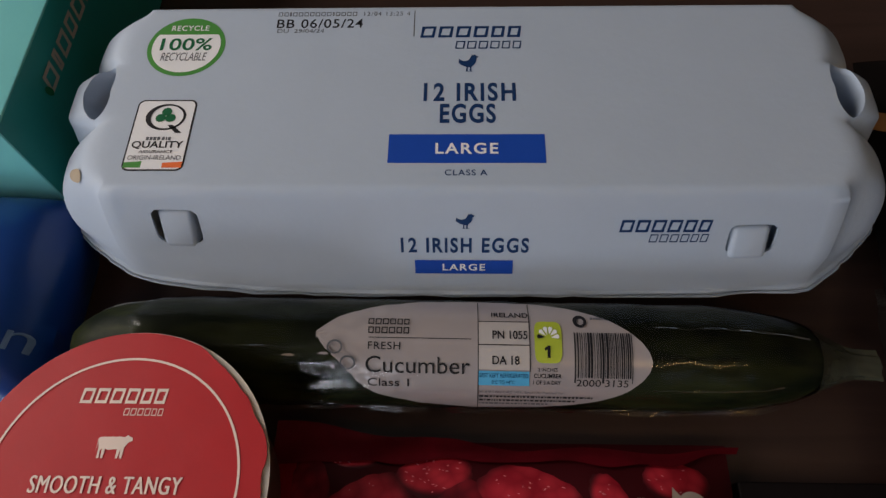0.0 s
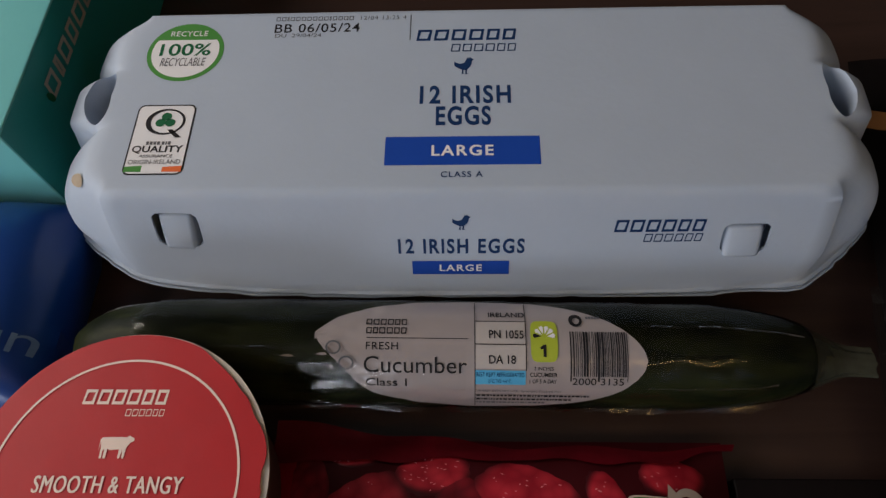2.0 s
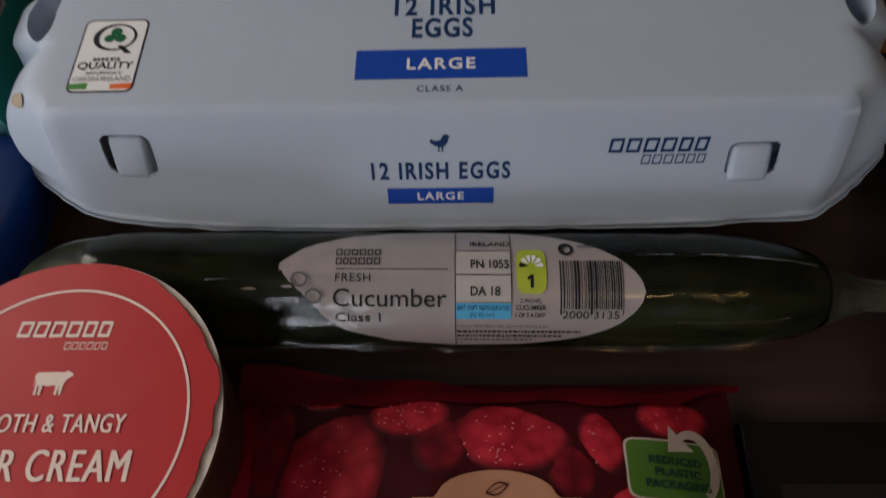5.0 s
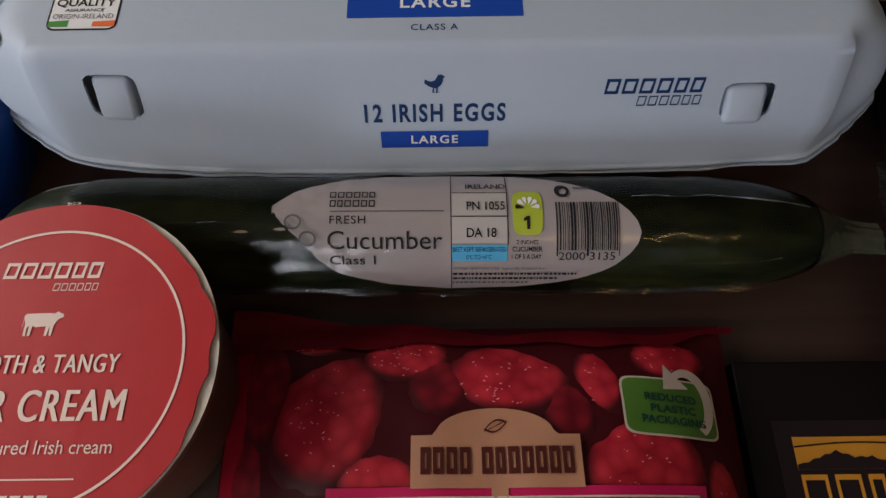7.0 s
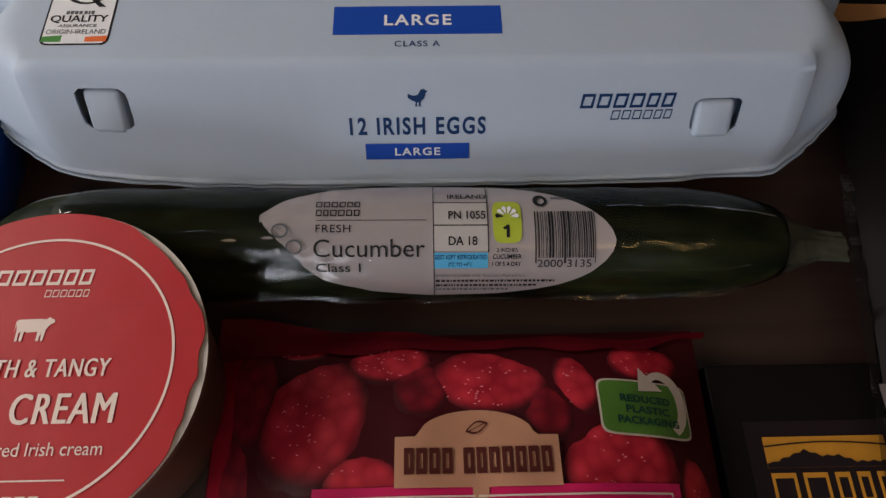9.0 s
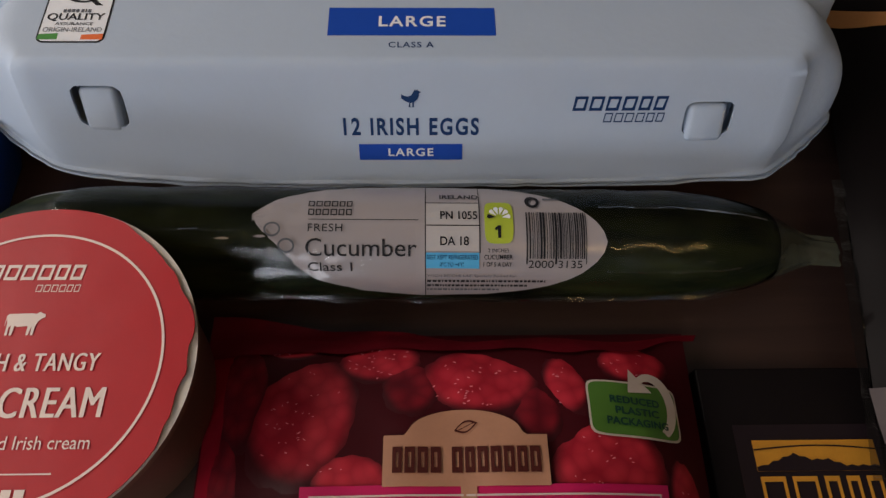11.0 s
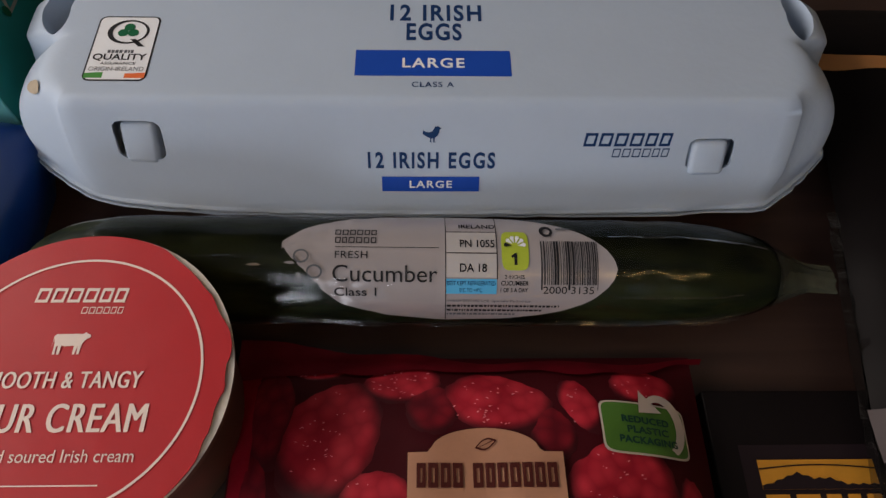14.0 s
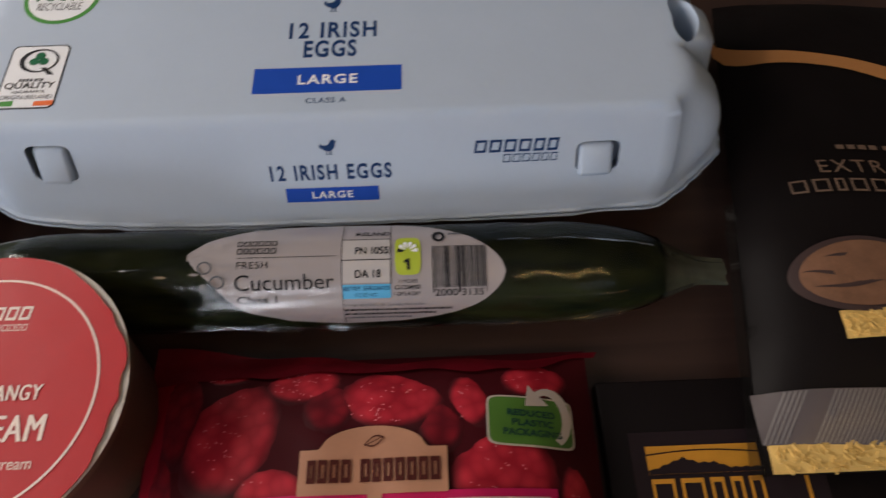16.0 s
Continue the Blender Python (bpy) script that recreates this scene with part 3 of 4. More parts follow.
# the recycling badge
bc = (-0.1095, 0.2115)
part("badge", lay(poly(ellipse(*bc, 0.0168, 0.0165, 48)), face_top, 0.0002), "ink_green", lid, "round green and white recycling badge", False)
inner = [(x, min(y, bc[1] + 0.0068)) for x, y in ellipse(*bc, 0.0148, 0.0145, 48)]
part("badge_field", lay(poly(inner), face_top, 0.0004), "ink_white", lid, "", False)
lettering(words("RECYCLE", 0.01, 0, 1.1), "ink_white", lid, face_top, (bc[0] - 0.0082, bc[0] + 0.0082, bc[1] + 0.0090, bc[1] + 0.0120), 0.0005)
lettering(words("100%", 0.015), "ink_dark_green", lid, face_top, (bc[0] - 0.0112, bc[0] + 0.0112, bc[1] - 0.0024, bc[1] + 0.0046), 0.0006)
lettering(words("RECYCLABLE", 0.0, 0.15), "ink_grey", lid, face_top, (bc[0] - 0.0098, bc[0] + 0.0098, bc[1] - 0.0082, bc[1] - 0.0036), 0.0006)
# the quality mark
qx, qy = -0.1110, 0.1650
part("mark_border", lay(poly(round_rect(qx - 0.0122, qx + 0.0122, qy - 0.0174, qy + 0.0174, 0.0030)), face_top, 0.0002), "ink_black", lid, "", False)
part("mark_field", lay(poly(round_rect(qx - 0.0115, qx + 0.0115, qy - 0.0167, qy + 0.0167, 0.0025)), face_top, 0.0004), "ink_white", lid, "white quality mark with a shamrock", False)
part("mark_letter", lay(ring_shape(ellipse(qx + 0.0006, qy + 0.0085, 0.0082, 0.0066, 40), ellipse(qx + 0.0011, qy + 0.0085, 0.0066, 0.0057, 40)), face_top, 0.0006), "ink_black", lid, "", False)
lettering(poly([(0, 1), (0.35, 1), (1, 0), (0.6, 0)]), "ink_black", lid, face_top, (qx + 0.002, qx + 0.0085, qy + 0.0005, qy + 0.0045), 0.0006)
for a in (90, 210, 330):
    part("shamrock_leaf", lay(poly(ellipse(qx + 0.0006 + 0.0023 * math.cos(radians(a)), qy + 0.0090 + 0.0021 * math.sin(radians(a)), 0.0021, 0.0020, 16)), face_top, 0.0007), "ink_dark_green", lid, "", False)
lettering(bars((1, 1, 1, 1, 0.01, 1, 0.5, 1), 0.3), "ink_grey", lid, face_top, (qx - 0.0052, qx + 0.0048, qy - 0.0030, qy - 0.0014), 0.0006)
lettering(words("QUALITY", 0.02), "ink_black", lid, face_top, (qx - 0.0103, qx + 0.0103, qy - 0.0073, qy - 0.0034), 0.0006)
lettering(words("ASSURANCE", 0.01), "ink_black", lid, face_top, (qx - 0.0068, qx + 0.0068, qy - 0.0092, qy - 0.0078), 0.0006)
lettering(words("ORIGIN-IRELAND", 0.0), "ink_grey", lid, face_top, (qx - 0.0105, qx + 0.0105, qy - 0.0124, qy - 0.0102), 0.0006)
for xa, xb, m in ((-0.0115, -0.0045, "ink_green"), (-0.0045, 0.0038, "ink_white"), (0.0038, 0.0115, "ink_orange")):
    q = [(qx + xa, qy - 0.0160), (qx + xb, qy - 0.0160), (qx + xb, qy - 0.0134 - 0.0004 * math.sin(xb * 300)), (qx + xa, qy - 0.0134 - 0.0004 * math.sin(xa * 300))]
    part("mark_stripe", lay(poly(q), face_top, 0.0006), m, lid, "", False)
# the printed front
lettering(poly(HEN), "ink_navy", lid, front_up, (0.0068, 0.0142, -0.360, -0.215), label="dark blue hen silhouette")
lettering(words("12 IRISH EGGS", 0.028, 0, 1.22), "ink_navy", lid, front_up, (-0.0150, 0.0356, -0.600, -0.448))
part("print_bar", lay(sheet(-0.0097, 0.0296, -0.815, -0.675, 6, 1), front_up, 0.00025), "ink_blue", lid, "bright blue printed bar", False)
lettering(words("LARGE", 0.022, 0, 1.2), "ink_white", lid, front_up, (0.0014, 0.0186, -0.780, -0.710), 0.0004)
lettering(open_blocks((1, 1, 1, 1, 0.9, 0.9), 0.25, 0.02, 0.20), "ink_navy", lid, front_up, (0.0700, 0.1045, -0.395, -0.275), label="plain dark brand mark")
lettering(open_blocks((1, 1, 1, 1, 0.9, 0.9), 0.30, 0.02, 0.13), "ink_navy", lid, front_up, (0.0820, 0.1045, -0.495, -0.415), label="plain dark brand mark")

# ---- cucumber ----
CR, CZ = 0.0211, 0.0219


def cuc_axis(x):
    return 0.0908 - (x - 0.02) * 0.012


def cuc_radius(x):
    """Full round in the middle, blunt at one end, drawn out into the gathered film at the other."""
    a, t = (x + 0.152) / 0.055, max(0.0, (x - 0.085) / 0.085)
    r = CR
    if a < 1:
        r *= max(0.0, 1 - (1 - max(a, 0)) ** 2.6) ** 0.5
    if t > 0:
        r = (max(0.0, CR * (1 - t ** 3)) ** 4 + (0.0060 * min(1.0, t * 1.6)) ** 4) ** 0.25
    return max(r, 0.0004)


def flesh_radius(x):
    r = cuc_radius(x)
    if x > 0.142:
        r *= math.sqrt(max(0.0, 1 - ((x - 0.142) / 0.0140) ** 2))
    return max(r, 0.0004)


def cuc_surf(x, phi, lift, r=None):
    """phi in degrees from the top towards the near side."""
    rr = (cuc_radius(x) if r is None else r) + lift
    return Vector((x, cuc_axis(x) - rr * math.sin(radians(phi)), CZ + rr * math.cos(radians(phi))))


def tube(x0, x1, n, m, radius, lift, wave=0.0, capped=True):
    rings = []
    for i in range(n + 1):
        x = x0 + (x1 - x0) * i / n
        rings.append([cuc_surf(x, 360 * k / m, lift + wave * noise.noise(Vector((x * 90, math.cos(6.2832 * k / m) * 4, math.sin(6.2832 * k / m) * 4))), radius(x)) for k in range(m)])
    return loft(rings, capped, capped)


cucumber = thing("cucumber", (0, 0.0905, 0), "dark green cucumber shrink-wrapped in clear film", "cucumber")
part("flesh", tube(-0.152, 0.1555, 90, 40, flesh_radius, -0.0003, 0.0006), "cucumber_skin", cucumber, "dark green ridged skin")
part("film", tube(-0.1180, 0.1490, 110, 48, cuc_radius, 0.0005, 0.0005, False), "cling_film", cucumber, "clear glossy shrink film")


def gathered(x0, x1, flat, n=26, m=48):
    """The film past the end of the fruit, pleated and pressed flat towards its tip."""
    rings = []
    for i in range(n + 1):
        t = i / n
        x = x0 + (x1 - x0) * t
        ring = []
        for k in range(m):
            a = 6.283185 * k / m
            pleat = 1 + (0.06 + 0.20 * t) * noise.noise(Vector((math.cos(a) * 2.6, math.sin(a) * 2.6, 3 + 1.5 * t))) + 0.07 * t * math.sin(7 * a + 3 * t)
            r = (cuc_radius(x) + 0.0001) * pleat
            ring.append(Vector((x + 0.0012 * t * noise.noise(Vector((a * 2, 1, 0))), cuc_axis(x) - r * math.sin(a), CZ - 0.004 * t + r * math.cos(a) * (1 - flat * t))))
        rings.append(ring)
    return loft(rings, False, False)


part("film_tail", gathered(0.1465, 0.1765, 0.55), "film_tail", cucumber, "gathered clear film end")
part("film_tail", gathered(-0.1180, -0.1535, 0.0), "film_dull", cucumber, "gathered clear film end")


def film_seam(x0, x1, phi, seed, n=90):
    bm, rows = bmesh.new(), []
    for i in range(n + 1):
        x = x0 + (x1 - x0) * i / n
        w = noise.noise(Vector((x * 80, seed, 0)))
        rows.append([bm.verts.new(cuc_surf(x, phi + 2.5 * w + d, 0.0009 + h * max(0.0, noise.noise(Vector((x * 110, seed, 5))) * 2.6))) for d, h in ((-1.2, 0.0), (-0.35, 0.0004), (0.35, 0.0004), (1.2, 0.0))])
    for p, q in zip(rows, rows[1:]):
        for j in range(3):
            bm.faces.new((p[j], q[j], q[j + 1], p[j + 1]))
    return bm


for x0, x1, phi, seed in ((-0.10, 0.105, 97, 1), (0.078, 0.142, -12, 2), (0.080, 0.130, 52, 3), (-0.125, -0.050, 14, 4)):
    part("film_fold", film_seam(x0, x1, phi, seed), "film_fold", cucumber, "raised fold of clear film")

def film_fin(x0, x1, phi, seed, high, n=120):
    """The welded seam of the film, standing off along the flank."""
    bm, rows = bmesh.new(), []
    for i in range(n + 1):
        x = x0 + (x1 - x0) * i / n
        w = noise.noise(Vector((x * 70, seed, 0)))
        h = high * (0.6 + 0.8 * noise.noise(Vector((x * 45, seed, 7))))
        rows.append([bm.verts.new(cuc_surf(x, phi + 4 * w * f + 3 * f, 0.0006 + max(0.0, h) * f)) for f in (0, 0.5, 0.8, 1)])
    for p, q in zip(rows, rows[1:]):
        for j in range(3):
            bm.faces.new((p[j], q[j], q[j + 1], p[j + 1]))
    return bm


for x0, x1, phi, seed in ((-0.070, -0.004, 88, 11), (0.004, 0.050, 90, 12), (0.058, 0.132, 86, 13)):
    part("film_seam", film_fin(x0, x1, phi, seed, 0.0030), "film_fold", cucumber, "crinkled welded seam of clear film")

# its label: half-height over the length, with a ragged left tip
LTOP = [(-0.046, -2), (-0.038, -17), (-0.025, -31), (-0.008, -41), (0.014, -44), (0.038, -40), (0.050, -32.5), (0.059, -24), (0.066, -16), (0.072, -6.5), (0.0765, 3.5), (0.0790, 12), (0.0800, 20)]
LBOT = [(-0.046, 4), (-0.038, 22), (-0.031, 40), (-0.024, 55), (-0.007, 70), (0.014, 78), (0.038, 75), (0.052, 68), (0.060, 62), (0.067, 54), (0.072, 46.5), (0.0765, 37), (0.0790, 29), (0.0800, 21)]


def along(tab, x):
    for (a, p), (b, q) in zip(tab, tab[1:]):
        if x <= b:
            return p + (q - p) * max(0, (x - a)) / (b - a)
    return tab[-1][1]


def label_turn(phi):
    """The angle round the fruit of a height on the label."""
    return 1.13 * phi if phi < 50 else 56.5 + (phi - 50) * 0.98


def label_sheet():
    bm, cols = bmesh.new(), []
    for i in range(85):
        x = -0.046 + 0.126 * (0.5 - 0.5 * math.cos(math.pi * i / 84))
        a, b = along(LTOP, x), along(LBOT, x)
        if x < -0.030:
            b += 7 * noise.noise(Vector((x * 700, 1, 0)))
        cols.append([bm.verts.new(cuc_surf(x, label_turn(a + (b - a) * j / 24), 0.0010 + (0.0004 * noise.noise(Vector((x * 220, j * 0.33, 2))) * min(1.0, (0.0 - x) / 0.012) if x < 0.0 else 0.0), CR)) for j in range(25)])
    for p, q in zip(cols, cols[1:]):
        for j in range(24):
            bm.faces.new((p[j], q[j], q[j + 1], p[j + 1]))
    return bm


def torn_scrap(x, phi, rx, rphi, seed):
    bm = bmesh.new()
    bm.faces.new([bm.verts.new(cuc_surf(x + rx * math.cos(a) * (1 + 0.7 * noise.noise(Vector((math.cos(a) * 2, math.sin(a) * 2, seed)))), phi + rphi * math.sin(a) * (1 + 0.7 * noise.noise(Vector((math.cos(a) * 3, math.sin(a) * 3, seed + 4)))), 0.0016)) for a in [0.2618 * k for k in range(24)]])
    return bm


for x, phi, rx, rphi, seed in ((-0.0428, 20, 0.0020, 1.3, 1), (-0.0392, 32, 0.0007, 2.4, 3)):
    part("torn_scrap", torn_scrap(x, phi, rx, rphi, seed), "label_paper", cucumber, "small torn pale scrap of label", False)
part("torn_scrap", torn_scrap(-0.0560, 22, 0.0024, 1.3, 6), "pulp_stain", cucumber, "small torn tan scrap of label", False)
label = part("paper_label", label_sheet(), "label_paper", cucumber, "pale grey pointed-oval printed label")


def lab(u, v, lift):
    return cuc_surf(u, label_turn(-v), 0.0010 + lift, CR)


def lab_text(bm, material, x0, x1, top, low, lift=0.00035):
    return part("lettering", lay(bm, lab, lift, (x0, x1, -low, -top)), material, label, "", False)


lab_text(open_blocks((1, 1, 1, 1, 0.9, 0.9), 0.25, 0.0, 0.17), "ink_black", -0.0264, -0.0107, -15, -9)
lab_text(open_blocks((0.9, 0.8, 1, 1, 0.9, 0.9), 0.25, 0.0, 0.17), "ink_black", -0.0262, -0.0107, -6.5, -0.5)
lab_text(words("FRESH", 0.0, 0, 1.1), "ink_black", -0.0260, -0.0138, 7.0, 13.5)
lab_text(words("Cucumber", 0.0), "ink_black", -0.0268, 0.0124, 19.0, 33.4)
lab_text(words("Class 1", 0.004), "ink_black", -0.0262, -0.0105, 38.4, 46.0)
for x0, x1, a, b in ((-0.0259, 0.0130, 3.0, 3.6), (0.0154, 0.0350, -13.9, -13.3), (0.0154, 0.0348, 7.5, 8.1), (0.0153, 0.0156, -40, 76), (0.0346, 0.0349, -37, 30)):
    part("rule", lay(sheet(x0, x1, -b, -a, 1, max(1, int((b - a) / 6))), lab, 0.0004), "ink_black", label, "", False)
for x0, x1, a, b in ((0.0157, 0.0345, -13.0, 7.2), (0.0157, 0.0345, 8.4, 28.8)):
    part("white_box", lay(sheet(x0, x1, -b, -a, 1, 6), lab, 0.00025), "label_box", label, "", False)
lab_text(words("IRELAND", 0.012), "ink_black", 0.0206, 0.0345, -24.0, -18.5)
lab_text(words("PN 1055", 0.012), "ink_black", 0.0208, 0.0339, -4.6, 2.8, 0.0006)
lab_text(words("DA 18", 0.012), "ink_black", 0.0207, 0.0308, 17.0, 24.2, 0.0006)
part("blue_box", lay(sheet(0.0156, 0.0345, -43.2, -30.0, 2, 4), lab, 0.0003), "label_cyan", label, "", False)
lab_text(words("BEST KEPT REFRIGERATED", 0.0), "ink_navy", 0.0160, 0.0340, 31.8, 35.4, 0.0006)
lab_text(words("0°C TO +4°C", 0.0), "ink_navy", 0.0205, 0.0290, 37.8, 41.2, 0.0006)
gx, gv = 0.0416, -4.0


def green_patch():
    bm = sheet(-1, 1, -1, 1, 12, 12)
    for v in bm.verts:
        a, b = v.co.x, v.co.y
        q = (abs(a) ** 5 + abs(b) ** 5) ** 0.2
        f = max(abs(a), abs(b)) / q if q else 1
        v.co = (0.0416 + 0.0051 * a * f, -4.0 + 18.5 * b * f, 0)
    return lay(bm, lab, 0.0003)


part("lime_badge", green_patch(), "label_lime", label, "lime green badge with a fruit slice", False)
for k in range(6):
    a = radians(8 + 33 * k)
    ca, sa = math.cos(a), math.sin(a)
    petal = [(0.0011, 0.0), (0.0036, 0.00085), (0.0041, 0.00045), (0.0042, 0.0), (0.0041, -0.00045), (0.0036, -0.00085)]
    pts = [(gx + p * ca - q * sa, -1.0 + (p * sa + q * ca) / 0.00041) for p, q in petal]
    part("slice_wedge", lay(poly(pts), lab, 0.0006), "ink_white" if k < 5 else "ink_black", label, "", False)
ONE = [(0.40, 0.0), (0.72, 0.0), (0.72, 1.0), (0.44, 1.0), (0.05, 0.76), (0.18, 0.58), (0.40, 0.70)]
lab_text(poly(ONE), "ink_black", 0.0398, 0.0432, 7.8, 18.0, 0.0006)
lab_text(words("2 INCHES", 0.0), "ink_black", 0.0376, 0.0450, 26.5, 29.6)
lab_text(words("CUCUMBER", 0.01), "ink_black", 0.0362, 0.0464, 31.5, 35.4)
lab_text(words("1 OF 5 A DAY", 0.01), "ink_black", 0.0360, 0.0462, 37.6, 41.4)
part("arrow_ring", lay(ring_shape(ellipse(0.0539, 15.5, 0.0026, 6.6, 24), ellipse(0.0541, 15.0, 0.0013, 3.4, 24)), lab, 0.0004), "ink_black", label, "", False)
lab_text(bars((1, 1, 1, 1, 1), 0.2), "ink_grey", 0.0580, 0.0632, -20, -17.5)
random.seed(5)
x = 0.0512
while x < 0.0725:
    w = random.choice((0.00026, 0.00026, 0.0005, 0.00075))
    low = 39 if x < 0.0519 or x > 0.0718 or abs(x - 0.0618) < 0.0006 else 34.5
    part("code_bar", lay(sheet(x, x + w, -low, 4.2, 1, 6), lab, 0.0004), "ink_black", label, "", False)
    x += w + random.choice((0.0003, 0.0004, 0.0006))
lab_text(words("2000", 0.0), "ink_black", 0.0520, 0.0610, 36.0, 42.4)
lab_text(words("3135", 0.0), "ink_black", 0.0626, 0.0712, 36.0, 42.4)
lab_text(words("WASH BEFORE USE. Specially Packed for:", 0.0), "ink_grey", 0.0160, 0.0480, 48.6, 52.0)
for k, (n, x1) in enumerate(((30, 0.0585), (26, 0.052), (18, 0.042))):
    lab_text(bars([random.choice((0.5, 1, 1.5)) for _ in range(n)], 0.5), "ink_black" if k < 2 else "ink_grey", 0.0160, x1, 54.6 + 5.4 * k, 57.0 + 5.4 * k)
for cxr, cyr in ((-0.0385, -12.0), (-0.0335, -25.0)):
    part("printed_curl", lay(ring_shape(ellipse(cxr, cyr, 0.0030, 6.0, 24), ellipse(cxr, cyr, 0.0023, 4.4, 24)), lab, 0.0008), "ink_grey", label, "", False)

def film_over(x0, x1, phi0, phi1, nx=60, ny=30):
    """Loose film lying in waves over the label."""
    bm = sheet(0, 1, 0, 1, nx, ny)
    for v in bm.verts:
        u, w = v.co.x, v.co.y
        x, phi = x0 + (x1 - x0) * u, phi0 + (phi1 - phi0) * w
        edge = min(1.0, 5 * u, 5 * (1 - u), 5 * w, 5 * (1 - w))
        wave = noise.noise(Vector((x * 75, phi * 0.055, 4))) + 0.5 * noise.noise(Vector((x * 190, phi * 0.13, 9)))
        v.co = cuc_surf(x, phi, 0.0018 + 0.0006 * wave * edge, CR)
    return bm


part("film_wrinkle", film_over(-0.058, 0.012, 10, 56), "label_film", cucumber, "loose rippled clear film over the label")

# ---- sour cream tub ----
TX, TY, TR, TZ = -0.1040, 0.0340, 0.0505, 0.0600
tub = thing("cream_tub", (TX, TY, 0), "round sour cream tub with a torn red foil lid", "tub")


def lathe(profile, n=72):
    return loft([[(TX + r * math.cos(6.283185 * k / n), TY + r * math.sin(6.283185 * k / n), z) for k in range(n)] for r, z in profile])


part("body", lathe([(0.040, 0.0), (0.0415, 0.001)] + [(0.0420 + 0.0062 * k / 40 + (0.00060 if k % 2 else 0.0), 0.002 + 0.050 * k / 40) for k in range(41)]), "tub_sleeve", tub, "brown ridged tub wall")
part("rim", lathe([(0.0474, 0.0525), (0.0500, 0.0528), (0.0507, 0.0540), (0.0503, 0.0552), (0.0509, 0.0564), (0.0510, 0.0578), (0.0504, 0.0586), (0.049, 0.0586)]), "tub_plastic", tub, "brown rolled plastic rim")
part("foil_underside", lathe([(0.0480, 0.0586), (0.0515, 0.0588), (0.0516, 0.0591), (0.047, 0.0592)]), "foil_white", tub, "white torn foil edge")


def foil_edge(a):
    """The radius of the red layer; torn back along one side."""
    d = math.degrees(a)
    d = (d + 180) % 360 - 180
    torn = 0.0
    for mid, half, deep in ((41, 23, 0.0024), (-9, 20, 0.0030)):
        torn = max(torn, deep * max(0.0, 1 - abs((d - mid) / half) ** 3))
    return 0.0511 - torn * (0.72 + 0.45 * noise.noise(Vector((d * 0.13, 0, 0))) + 0.30 * noise.noise(Vector((d * 0.55, 4, 0))))


def foil_disc():
    bm, rows = bmesh.new(), []
    for i in range(1, 15):
        rows.append([])
        for k in range(144):
            a = 6.283185 * k / 144
            r = foil_edge(a) * i / 14
            z = TZ + 0.0002 + 0.00010 * noise.noise(Vector((r * math.cos(a) * 90, r * math.sin(a) * 90, 0)))
            rows[-1].append(bm.verts.new((TX + r * math.cos(a), TY + r * math.sin(a), z)))
    for p, q in zip(rows, rows[1:]):
        for k in range(144):
            bm.faces.new((p[k - 1], p[k], q[k], q[k - 1]))
    bm.faces.new(rows[0])
    low = [bm.verts.new((v.co.x, v.co.y, v.co.z - 0.0004)) for v in rows[-1]]
    for k in range(144):
        bm.faces.new((rows[-1][k - 1], rows[-1][k], low[k], low[k - 1]))
    bmesh.ops.recalc_face_normals(bm, faces=bm.faces[:])
    return bm


foil = part("foil_lid", foil_disc(), "foil_red", tub, "red printed foil, torn at its edge")


def on_foil(u, v, lift):
    return Vector((u, v, TZ + 0.0001 + lift))


part("print_ring", lay(ring_shape(ellipse(TX, TY, 0.0422, 0.0418, 96), ellipse(TX, TY, 0.0414, 0.0410, 96)), on_foil, 0.00033), "foil_print", foil, "thin white printed circle", False)
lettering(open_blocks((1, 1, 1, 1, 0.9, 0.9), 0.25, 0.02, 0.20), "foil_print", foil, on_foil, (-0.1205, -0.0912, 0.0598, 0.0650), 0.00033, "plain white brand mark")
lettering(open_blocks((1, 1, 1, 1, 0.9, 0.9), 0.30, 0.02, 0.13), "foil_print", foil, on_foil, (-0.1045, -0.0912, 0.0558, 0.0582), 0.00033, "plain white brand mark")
COW = [(0.0, 0.88), (0.05, 0.98), (0.62, 1.0), (0.76, 0.98), (0.84, 1.08), (0.90, 1.0), (0.98, 0.96), (1.0, 0.82), (0.90, 0.74), (0.84, 0.62), (0.80, 0.48), (0.78, 0.0), (0.72, 0.0),
       (0.70, 0.42), (0.66, 0.0), (0.60, 0.0), (0.60, 0.42), (0.34, 0.38), (0.26, 0.44), (0.24, 0.0), (0.17, 0.0), (0.17, 0.44), (0.12, 0.36), (0.13, 0.0), (0.06, 0.0), (0.06, 0.5), (0.02, 0.78), (0.0, 0.3)]
lettering(poly(COW), "foil_print", foil, on_foil, (-0.1108, -0.0992, 0.0418, 0.0488), 0.00033, "white cow silhouette")
for d in (0.0, 0.0003):
    lettering(words("SMOOTH & TANGY", 0.0, 0.05, 1.1), "foil_print", foil, on_foil, (-0.1300 + d, -0.0803 + d, 0.0308, 0.0362), 0.00033 + 0.2 * d)
for d in (0.0, 0.0005):
    lettering(words("SOUR CREAM", 0.0, 0.03, 1.1), "foil_print", foil, on_foil, (-0.1335 + d, -0.0768 + d, 0.0172, 0.0260), 0.00033 + 0.1 * d)
lettering(words("cultured soured Irish cream", 0.0), "foil_print", foil, on_foil, (-0.1315, -0.0778, 0.0085, 0.0122), 0.00033)
